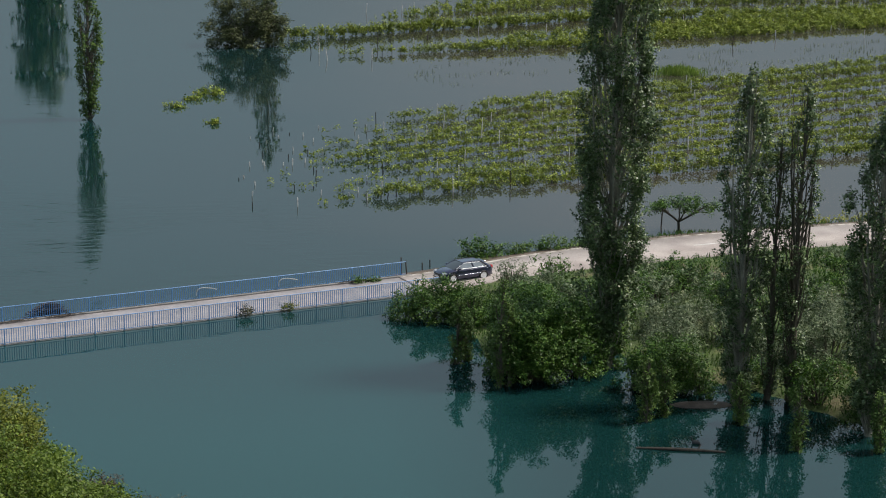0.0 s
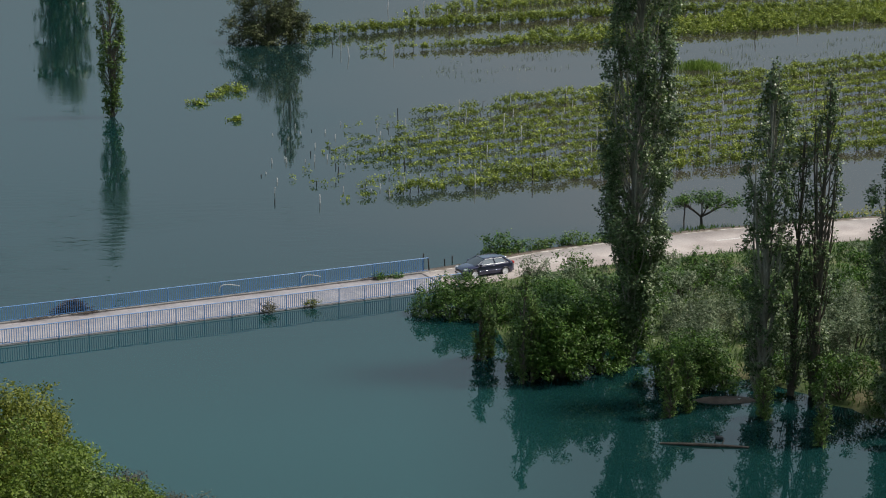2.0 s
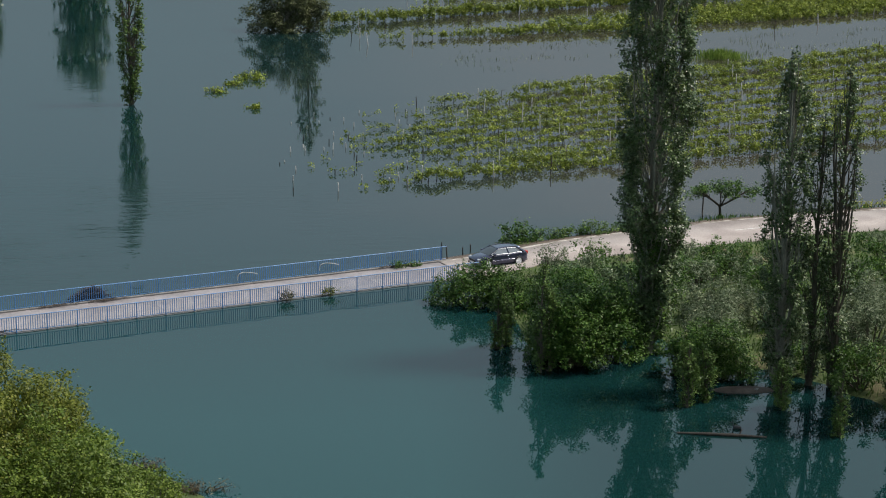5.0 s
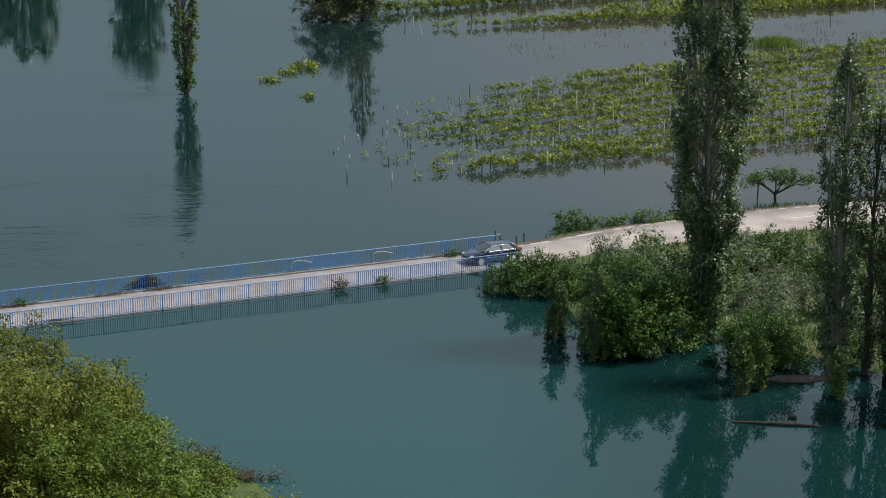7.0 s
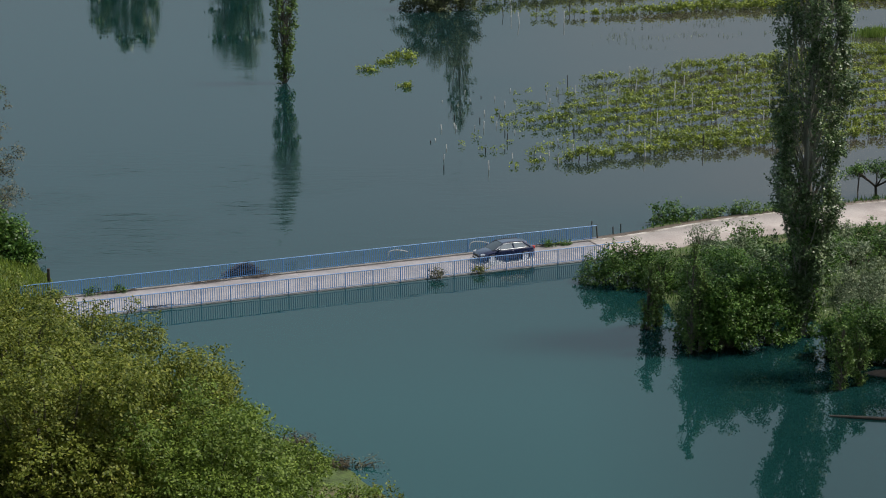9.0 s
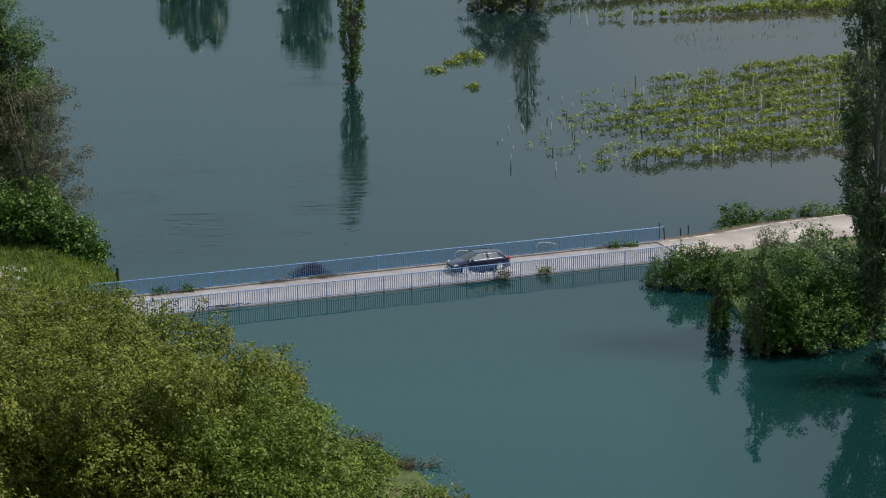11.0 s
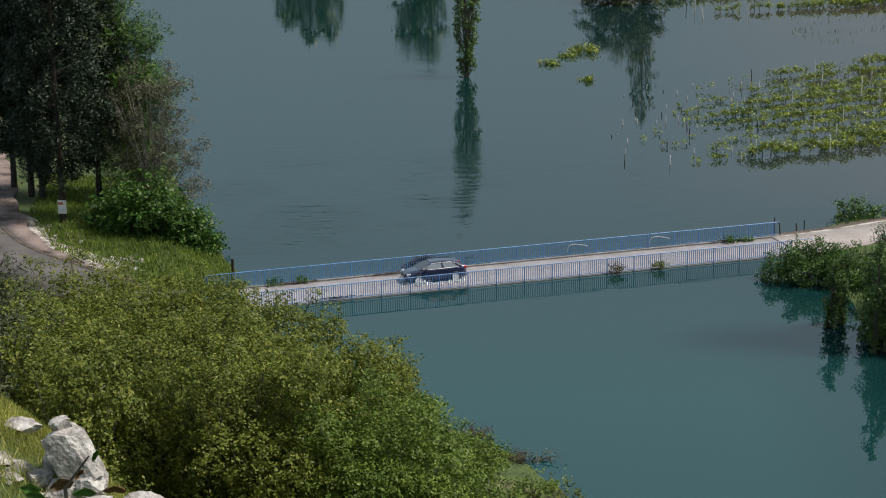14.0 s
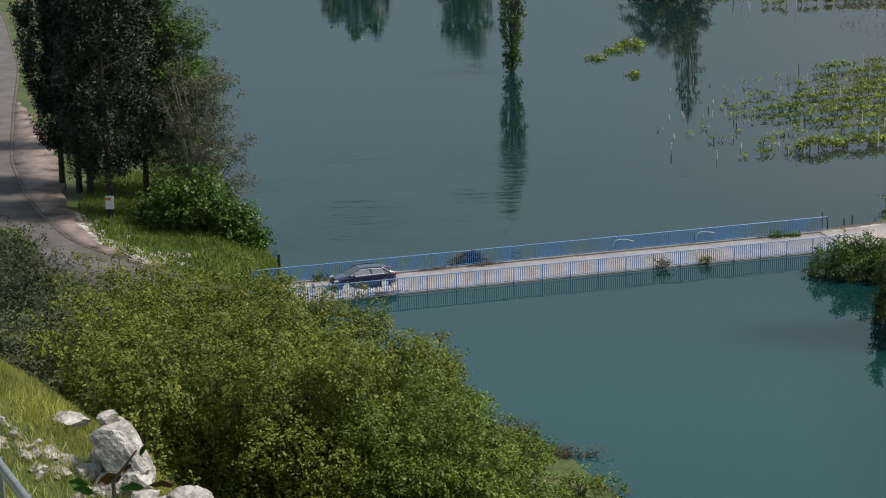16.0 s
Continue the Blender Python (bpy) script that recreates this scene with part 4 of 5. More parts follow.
def vine_row(pts, gap, h, leaf=LEAF_VINE, per=26, size=0.2, thick=0.2, sway=1.0, label="row of grapevines standing in the flood"):
    """A trellised row: leaves that hang in clumps along a line, over dark vine stems. gap(s): share of the row that is bare at s metres."""
    p = resample(pts, 0.5)
    p = p[p[:, 0] < 0.36 * p[:, 1] + 8]
    t = thing("vine_row", p[0, 0], p[0, 1], 0, label, "vines", "vine rows")
    clumps, stems = [], []
    for i in range(len(p) - 1):
        s = i * 0.5
        g = gap(s) + sway * (0.16 * math.sin(s * 0.9 + pts[0][1]) + 0.18 * math.sin(s * 0.37 + pts[0][1] * 2.1))
        x, y = p[i, 0] - p[0, 0], p[i, 1] - p[0, 1]
        full = 1 - 0.7 * max(0, min(1, g))
        if rng.uniform() < 1 - 0.95 * g:
            top = h * rng.uniform(0.75, 1.1) * (0.2 + 0.8 * full)
            for _ in range(2):
                w = rng.uniform(0.7, 1.25) * full
                clumps.append((x + rng.normal(0, 0.2), y + rng.normal(0, 0.12), max(0.08, top * rng.uniform(0.25, 0.85)), 0.44 * w, 0.25 * w, thick * h * 0.9 * w))
        if i % 3 == 0 and g < 0.45 and rng.uniform() < 0.8:
            w = rng.uniform(-0.12, 0.12, 2)
            stems.append([(x, y, -0.3, 0.035), (x + w[0], y + w[1], h * 0.25, 0.03), (x + w[1] * 2, y, h * 0.5, 0.015)])
            stems.append([(x + w[1] * 2, y, h * 0.55, 0.025), (x + w[1] * 2 + 0.4, y, h * (0.6 + w[0]), 0.012)])
    if clumps:
        put("foliage", mesh_of("foliage", *clump_leaves(clumps, per, size * 1.15, size, spray=5), leaf), t, kind="stuff")
    if stems:
        put("stemwork", mesh_of("stemwork", *tubes(stems, 4), BARK_WET), t, kind="stuff")
    return t


def stake(x, y, h, tilt=0.0, w=0.10, dark=False):
    key = (round(h, 1), dark)
    me = stake.kinds.get(key)
    if me is None:
        bm = bmesh.new()
        bmesh.ops.create_cone(bm, cap_ends=True, segments=7, radius1=w * 0.55, radius2=w * 0.45, depth=key[0] + 0.5, matrix=Matrix.Translation((0, 0, key[0] / 2 - 0.25)))
        me = bpy.data.meshes.new("vine_stake")
        bm.to_mesh(me)
        bm.free()
        me.materials.append(BARK_WET if dark else STAKE_WOOD)
        stake.kinds[key] = me
    ob = put("vine_stake", me, m=pose(x, y, 0, tilt, tilt * 0.6, rng.uniform(0, 90)))
    tagged(ob, "dark wooden stake standing in the flood" if dark else "pale weathered vineyard stake in the flood", "stake", "vineyard stakes")


stake.kinds = {}


def vineyards():
    K = 11
    for k in range(K):
        u = k / (K - 1)
        y0, sl = 157.0 + 39.0 * u, 0.44 + 0.25 * u
        xa = 3.5 - 3.5 * math.sin(u * math.pi) + 4 * u
        dense = 11 + 5 * math.sin(u * 9.0) + 6 * u
        if k in (0,):
            dense = 7
        xs = np.linspace(xa, 96, 24)
        pts = [(x, y0 + sl * x + 0.6 * math.sin(x * 0.11 + k)) for x in xs]
        vine_row(pts, lambda s, d=dense: max(0.0, 0.98 - 0.98 * min(1, s / (d * 1.5))), 1.2 if k < 2 else 1.35 if k > 8 else 0.85, per=50, size=0.15, thick=0.27 if k < 2 else 0.22 if k > 8 else 0.14)
        for x in np.arange(xa + rng.uniform(0, 5), 78, 7.0):
            x = x + rng.uniform(-0.8, 0.8)
            h = rng.uniform(1.0, 1.6) if x > 14 else rng.uniform(0.3, 0.8)
            stake(x, y0 + sl * x, h, rng.uniform(-4, 4), dark=rng.uniform() < 0.15)
    # tips of drowned vines on the river side
    for i in range(34):
        x = rng.uniform(-1.5, 14)
        stake(x, 156 + rng.uniform(0, 42) + 0.45 * x, rng.choice([0.2, 0.3, 0.4, 0.5]), rng.uniform(-8, 8), dark=rng.uniform() < 0.35)
    up = "thick overgrown row of vines in the far flooded field"
    rows = (([(4.5, 284.5), (30, 300), (56, 315.5), (115, 331), (160, 341)], 0.06, 1.9), ([(10, 289), (35, 304.5), (60, 319), (115, 334), (160, 344)], 0.3, 1.7),
            ([(10.5, 264.5), (47, 277), (80, 294), (112, 311), (160, 330)], 0.22, 1.5), ([(24, 272), (47, 281), (80, 298), (112, 315), (160, 334)], 0.15, 1.6),
            ([(40, 284), (60, 294), (85, 306), (112, 319), (160, 338)], 0.1, 1.6), ([(56, 297), (85, 311), (112, 323), (160, 341)], 0.12, 1.6), ([(66, 307), (85, 316), (112, 327), (160, 343)], 0.12, 1.6),
            ([(18, 311), (36, 325), (58, 341), (110, 351), (160, 358)], 0.35, 1.6), ([(24, 322), (42, 336), (62, 349), (110, 359), (160, 366)], 0.2, 1.7), ([(34, 340), (60, 357), (110, 368), (160, 374)], 0.2, 1.8))
    for pts, g, h in rows:
        vine_row(pts, lambda s, g=g: g + (0.5 if g > 0.1 else 0.0) * max(0, 1 - s / 14), h, per=38, size=0.2, thick=0.33, sway=0.25, label=up)
    for i in range(60):
        x = rng.uniform(8, 118)
        stake(x, 262 + 0.42 * x + rng.uniform(-14, 60), rng.choice([0.9, 1.3, 1.7]), rng.uniform(-7, 7), 0.12, dark=rng.uniform() < 0.45)
    for x, y in ((80.5, 247.5), (34.5, 150.0), (32.0, 149.5)):
        stake(x, y, 2.3, 2, 0.12, dark=True)
    # drowned grass that pricks through the water between the fields
    n = 900
    cx, cy = rng.uniform(22, 105, 60), rng.uniform(-12, 10, 60)
    pick = rng.integers(0, 60, n)
    gx = cx[pick] + rng.normal(0, 1.2, n)
    gy = 236 + 0.42 * gx + cy[pick] + rng.normal(0, 1.0, n)
    v, f = leaf_quads(np.column_stack([gx, gy, np.full(n, 0.12)]), np.tile((0, 0, 2.0), (n, 1)), 0.5, 0.06, wild=0.6)
    tagged(put("drowned_grass", mesh_of("drowned_grass", v, f, LEAF_OLIVE)), "sparse drowned grass pricking through the flood", "grass", kind="stuff")
    # reed bed
    k = 900
    c = np.column_stack([rng.normal(0, 1.7, k), rng.normal(0, 1.3, k), np.zeros(k)])
    c[:, 2] = 0.25 + 0.45 * np.exp(-(c[:, 0] ** 2 + c[:, 1] ** 2) / 6) * rng.uniform(0.4, 1.2, k)
    v, f = leaf_quads(c, np.tile((0, 0, 2.5), (k, 1)), 1.3, 0.10, wild=0.35)
    t = thing("reed_bed", 58.2, 247.0, 0.0, "bright green reed clump in the flooded field", "reeds")
    put("blade_mass", mesh_of("blade_mass", v, f, LEAF_REED), t, kind="stuff")


def left_bank():
    la = "dense dark green cypress with bare lower trunk"
    for x, y, h, r in ((-52.0, 153.0, 21, 2.4), (-47.9, 138.4, 22, 2.7), (-46.2, 137.4, 22, 2.3), (-45.0, 136.4, 22, 2.4), (-41.3, 129.6, 21, 3.7), (-40.8, 137.5, 19, 2.8)):
        z0 = gz(x, y)
        t = thing("cypress_tree", x, y, z0, la, "tree", "cypress trees")
        put("trunk", mesh_of("trunk", *tubes([[(0, 0, -0.4, 0.30), (0.05, 0, 2, 0.24), (0, 0.05, h * 0.6, 0.15), (0, 0, h * 0.95, 0.04)]], 8), BARK_WET), t)
        clumps, limbs = [], []
        for i in range(int(100 * r)):
            q = rng.uniform(0, 1)
            a, k = rng.uniform(0, 6.28), rng.uniform(0.35, 1.0) ** 0.5
            rad = r * float(np.interp(q, (0, 0.12, 0.4, 0.75, 1.0), (0.55, 0.92, 1.0, 0.72, 0.15) if r > 3 else (0.4, 0.6, 0.95, 1.0, 0.4))) * k * (1 + 0.12 * math.sin(4 * a + 7 * q))
            zz = 3.4 + (h - 3.8) * q
            clumps.append((math.cos(a) * rad, math.sin(a) * rad, zz, 0.34, 0.34, 0.62))
            if i % 3 == 0:
                limbs.append([(0, 0, zz - 0.9, 0.05), (math.cos(a) * rad, math.sin(a) * rad, zz, 0.015)])
        put("branchwork", mesh_of("branchwork", *tubes(limbs, 4), BARK_WET), t)
        put("crown", mesh_of("crown", *clump_leaves(clumps, 42, 0.32, 0.11, (0, 0, 0.5)), LEAF_CYPRESS), t)
    # thin grey tree between the cypresses and the water
    bush("grey_tree", -34.9, 132.2, 3.9, 3.2, 12.6, "sparse grey-brown half-bare tree beside the river", LEAF_GREY, 180, 34, 0.18, 0.35, category="tree", trunk=0.055, clump=0.095, base=0.16, bark=BARK_PALE)
    bush("grey_tree", -38.0, 138.5, 4.0, 3.4, 19.0, "tall olive-brown tree behind the cypresses", LEAF_SHRUB, 150, 26, 0.2, 0.4, category="tree", trunk=0.12, clump=0.15, base=0.12)
    lb = "glossy broad-leaved green bush on the river bank"
    for x, y, rx, ry, h in ((-34.2, 127.2, 3.0, 2.4, 5.0), (-31.2, 126.6, 2.3, 2.0, 3.6), (-37.2, 128.4, 1.8, 1.8, 3.4), (-29.4, 125.4, 1.2, 1.2, 1.9)):
        bush("laurel_bush", x, y, rx, ry, h, lb, LEAF_SHRUB, 48, 24, 0.26, 0.5, group="bank bushes")
    # notice fixed to the outermost trunk
    t = thing("notice_board", -41.1, 129.0, gz(-41.1, 129.0), "small white notice on a post by the cypress", "sign")
    put("post", box_mesh("post", -0.05, -0.05, -0.2, 0.05, 0.05, 2.0, BARK_WET, 0.01), t)
    put("panel", box_mesh("panel", -0.32, -0.09, 0.75, 0.32, -0.055, 1.75, SIGN_WHITE, 0.01), t)
    put("band", box_mesh("band", -0.30, -0.098, 1.42, 0.10, -0.0905, 1.62, SIGN_RED), t, "faded orange band")
    t = thing("small_sign", -38.9, 129.6, gz(-38.9, 129.6), "tiny white arrow sign on a thin post", "sign")
    put("post", box_mesh("post", -0.03, -0.03, -0.2, 0.03, 0.03, 1.5, BARK_WET), t)
    put("panel", box_mesh("panel", -0.25, -0.05, 1.25, 0.25, -0.032, 1.5, SIGN_WHITE), t)
    # bare ground between road and trees
    e = resample(LEFT_EDGE, 1.5)
    e = e[(e[:, 1] > 114.5) & (e[:, 1] < 175)]
    w = np.interp(e[:, 1], (114.5, 118, 124, 132, 142, 152, 175), (0.3, 1.3, 1.9, 2.7, 3.9, 3.6, 0.6)) + 0.2 * np.sin(e[:, 1] * 1.3)
    d = np.gradient(e, axis=0)
    d /= np.linalg.norm(d, axis=1)[:, None]
    o = e - np.stack([-d[:, 1], d[:, 0]], 1) * w[:, None]
    base = 0.34 + np.array([gz(p[0] - 2, p[1]) for p in e])
    ribbon("dirt_strip", with_z(o, np.maximum(base - 0.15, [gz(*p) + 0.06 for p in o])), with_z(side_of(e, -0.27), base - 0.12), 0, 0.5, DIRT, "bare pinkish dirt beside the road")
    g = resample([(-33.5, 117.2), (-36.0, 118.2), (-40.2, 121.6), (-43.6, 127.0), (-46.4, 131.6)], 0.8)
    w = 0.5 + 1.0 * np.abs(np.sin(np.linspace(0.3, 6.0, len(g))))
    d = np.gradient(g, axis=0)
    d /= np.linalg.norm(d, axis=1)[:, None]
    nrm = np.stack([-d[:, 1], d[:, 0]], 1)
    ga, gb = g + nrm * w[:, None] * 1.3, g - nrm * w[:, None]
    top = lambda pts: np.array([gz(*p) + 0.13 for p in pts])
    ribbon("gravel_patch", with_z(ga, top(ga)), with_z(gb, top(gb)), 0.0, 0.5, GRAVEL, "washed-out pale gravel beside the road")
    # post at the end of the railing
    put("marker_post", box_mesh("marker_post", -0.09, -0.09, -0.4, 0.09, 0.09, 1.15, BARK_WET, 0.02), m=pose(-26.6, 120.2, max(0, gz(-26.6, 120.2)))).update_tag()
    tagged(bpy.data.objects["marker_post"], "dark wooden post at the railing's end", "post")


def rock_mesh(name, seed, sx, sy, sz, cuts=5, sub=4, blocky=False):
    r2 = np.random.default_rng(seed)
    bm = bmesh.new()
    if blocky:
        bmesh.ops.create_cube(bm, size=1.7)
        bmesh.ops.subdivide_edges(bm, edges=bm.edges[:], cuts=11, use_grid_fill=True)
        for v in bm.verts:
            v.co = v.co.lerp(v.co.normalized() * 1.05, 0.22)
    else:
        bmesh.ops.create_icosphere(bm, subdivisions=sub, radius=1)
    planes = [(Vector(unit(r2.normal(size=(1, 3)))[0]), r2.uniform(0.5, 0.78) + 0.25 * blocky) for _ in range(cuts + 7)]
    off = Vector(r2.uniform(-50, 50, 3))
    for v in bm.verts:
        for n, d in planes:
            k = v.co.dot(n) - d
            if k > 0:
                v.co -= n * k
        v.co *= 1.18 + 0.07 * noise.noise(v.co * 2.6 + off) + 0.06 * noise.noise(v.co * 7 + off)
        v.co = Vector((v.co.x * sx, v.co.y * sy, v.co.z * sz))
    me = bpy.data.meshes.new(name)
    bm.to_mesh(me)
    bm.free()
    me.materials.append(LIMESTONE)
    return me


def stones():
    # boulders on the bench
    big = ((-15.28, 47.6, 14.62, 0.56, 0.5, 0.86, 3, -27), (-15.68, 47.8, 15.42, 0.40, 0.40, 0.26, 5, -22), (-14.95, 47.3, 13.82, 0.56, 0.5, 0.42, 4, 6), (-15.55, 47.0, 13.72, 0.36, 0.4, 0.34, 7, -6),
           (-17.45, 49.6, 14.78, 0.52, 0.4, 0.28, 6, 14), (-13.1, 46.7, 13.45, 0.60, 0.5, 0.42, 9, 12), (-12.4, 46.5, 13.3, 0.40, 0.4, 0.36, 10, 0), (-16.13, 48.2, 14.2, 0.26, 0.3, 0.38, 11, 0),
           (-16.35, 47.5, 13.95, 0.38, 0.4, 0.24, 12, 8), (-16.85, 47.6, 14.25, 0.44, 0.4, 0.22, 13, 10), (-17.45, 47.5, 14.55, 0.42, 0.4, 0.16, 14, 14), (-18.0, 46.9, 14.85, 0.46, 0.4, 0.14, 15, 20),
           (-18.6, 46.7, 15.2, 0.44, 0.4, 0.14, 16, 20), (-17.3, 46.5, 14.45, 0.34, 0.4, 0.12, 17, 10), (-14.4, 46.5, 13.55, 0.34, 0.4, 0.26, 18, 0), (-13.9, 46.5, 13.45, 0.36, 0.4, 0.22, 19, 0), (-16.9, 46.9, 14.2, 0.36, 0.4, 0.16, 20, 8))
    for x, y, z, a, b, c, seed, tilt in big:
        put("boulder", rock_mesh("boulder", seed, a, b, c, blocky=seed in (3, 4, 7, 11, 12, 18)), m=pose(x, y, z, -12 if seed == 3 else 0, tilt, seed * 37 % 90 - 45 if seed > 4 else 18 - seed * 4)).update_tag()
    for ob in [o for o in bpy.data.objects if o.name.startswith("boulder")]:
        tagged(ob, "pale grey angular limestone boulder on the grass slope", "rock", "limestone boulders")
    pebbles = [rock_mesh("slope_stone", 50 + i, 0.24, 0.22, 0.15, 4, 2) for i in range(5)]
    for i in range(40):
        x, y = rng.uniform(-19.0, -15.6), rng.uniform(45.6, 47.7)
        s = rng.uniform(0.25, 0.9)
        ob = put("slope_stone", pebbles[i % 5], m=pose(x, y, gz(x, y) + 0.09 * s, rng.uniform(0, 50), 0, rng.uniform(0, 360)))
        ob.scale = (s, s, s)
        tagged(ob, "pale limestone fragment among the grass", "stone", "slope stones")
    shapes = [rock_mesh("bank_stone", 30 + i, 0.26, 0.22, 0.16, 4, 2) for i in range(5)]
    for i in range(130):
        q = rng.uniform(0, 1)
        if q < 0.6:
            u = rng.uniform(0, 1)
            x, y = -46.6 + 7.5 * u + rng.normal(0, 0.8), 130.5 - 9.0 * u + rng.normal(0, 0.9)
        else:
            x, y = -36.0 + rng.normal(0, 1.6), 118.9 + rng.normal(0, 0.7)
        s = rng.uniform(0.3, 1.2)
        ob = put("bank_stone", shapes[i % 5], m=pose(x, y, max(gz(x, y), 0.1) + 0.05, rng.uniform(0, 60), 0, rng.uniform(0, 360)))
        ob.scale = (s, s, s)
        tagged(ob, "pale rubble stone beside the road", "stone", "rubble stones")


def grass_patch(name, n, xs, ys, length, width, label, keep=None, leaf=LEAF_GRASS, lift=0.0):
    x, y = rng.uniform(*xs, n), rng.uniform(*ys, n)
    if keep is not None:
        k = keep(x, y)
        x, y = x[k], y[k]
    z = ground_z(x, y)
    k = z > 0.05
    x, y, z = x[k], y[k], z[k]
    c = np.column_stack([x, y, z + length * 0.32 + lift])
    v, f = leaf_quads(c, np.tile((0, 0, 2.0), (len(c), 1)), length, width, wild=0.45)
    tagged(put(name, mesh_of(name, v, f, leaf)), label, "grass", kind="stuff")


def near_slope():
    wl = "broad yellow-green willow crown on the near slope"
    for x, y, top, rx, ry, h in ((-19.2, 92.0, 6.8, 4.6, 4.0, 7.5), (-24.6, 95.0, 7.4, 5.0, 4.0, 7.0), (-13.6, 89.0, 5.2, 4.3, 3.6, 6.5), (-11.0, 86.3, 3.0, 2.8, 2.6, 4.2), (-30.5, 97.0, 7.0, 4.5, 3.6, 6.0), (-8.6, 85.2, 1.6, 1.9, 1.6, 2.2),
                                 (-20.5, 83.0, 9.3, 5.0, 4.4, 7.5), (-14.2, 80.0, 8.0, 4.6, 4.2, 7.5), (-10.4, 79.0, 5.0, 3.6, 3.4, 6.0), (-8.2, 79.2, 2.8, 2.4, 2.4, 4.0), (-26.5, 84.0, 9.2, 4.4, 4.0, 7.0),
                                 (-16.6, 73.5, 10.6, 5.0, 4.2, 11.0), (-10.6, 74.0, 7.8, 4.2, 4.0, 9.0), (-8.0, 74.0, 4.6, 2.8, 3.0, 6.0), (-22.6, 73.5, 11.6, 3.8, 3.6, 9.5), (-20.4, 63.0, 12.4, 2.6, 2.4, 8.0), (-23.8, 65.5, 13.0, 2.2, 2.2, 7.0)):
        bush("willow_tree", x, y, rx * 1.1, ry * 1.1, h + 0.8, wl, LEAF_FRESH if x > -12 else LEAF_WILLOW, int(10 * (rx + ry + h)), 35, 0.168, 0.56, top - h, (0, 0, -0.2), 0.155, "tree", "willows on the near slope", 0.10, 0.05)
    db = "dark green thicket on the slope above the road"
    for x, y, top, rx, h in ((-31.6, 88.0, 8.2, 3.6, 5.0), (-27.5, 76.0, 11.2, 3.0, 5.0), (-25.0, 67.0, 13.2, 2.6, 4.0), (-21.6, 56.0, 15.2, 1.9, 3.2), (-23.4, 58.5, 15.4, 2.0, 3.4), (-36.2, 98.0, 7.6, 2.9, 5.0), (-42.8, 108.5, 6.6, 3.0, 5.0), (-39.4, 103.5, 7.5, 3.0, 5.5), (-46.5, 113.5, 6.2, 3.0, 5.0)):
        bush("thicket", x, y, rx, rx, h, db, LEAF_DARK, 50, 26, 0.16, 0.5, top - h, group="slope thicket")
    for x, y, top, r in ((-43.1, 112.5, 5.5, 2.6), (-43.5, 109.5, 5.3, 2.6)):
        bush("thicket", x, y, r, r, 4.6, "fresh green thicket above the bank road", LEAF_FRESH, 50, 34, 0.17, 0.5, top - 4.6, group="slope thicket")
    bush("dry_bush", -2.9, 81.0, 1.6, 1.2, 1.2, "half-dry bush at the water's edge", LEAF_WILLOW, 20, 18, 0.2, 0.4, -0.05)
    for x, y, r, h in ((-6.9, 85.0, 1.2, 1.3), (-6.5, 82.6, 1.3, 1.4), (-6.4, 82.2, 1.5, 1.9), (-4.0, 79.6, 1.3, 1.4), (-6.0, 78.0, 1.6, 2.0), (-5.2, 76.4, 1.5, 1.6), (-7.4, 83.6, 1.4, 1.7)):
        bush("shore_shrub", x, y, r, r, h, "light green shrub on the shore", LEAF_FRESH, 30, 36, 0.16, group="shore shrubs", clump=0.2)
    for x, y, rx, h in ((-5.7, 85.8, 1.3, 1.0), (-7.4, 89.5, 1.0, 0.8)):
        bush("dry_bush", x, y, rx, 0.8, h, "dead brown bush at the water's edge", LEAF_BROWN, 46, 34, 0.13, 0.3, -0.05, trunk=0.025)
    bush("dry_bush", -4.4, 86.2, 1.5, 0.7, 0.7, "dead brown brush at the water's edge", LEAF_GREY, 20, 20, 0.18, 0.3, -0.05, bark=BARK)
    grass_patch("slope_grass", 90000, (-26, -11), (42, 60), 0.50, 0.022, "tall yellow-green grass on the slope below the camera", lambda x, y: (y > 48.4) | (rng.uniform(0, 1, len(x)) < 0.45))
    grass_patch("bank_grass", 42000, (-50, -26), (112, 146), 0.5, 0.06, "fresh green grass along the near bank", lambda x, y: (x > np.interp(y, [111, 112.6, 115.7, 120, 126.2, 132, 146], [-27, -29.8, -32.6, -38.8, -42.2, -44.6, -47.2])), LEAF_TURF)
    grass_patch("island_grass", 26000, (12, 62), (96, 150), 0.5, 0.07, "rank grass on the flooded bank", lambda x, y: (y < line_y(RIGHT_ROAD, x) - 3.6) | (y > line_y(RIGHT_ROAD, x) + 3.9), LEAF_SHRUB)


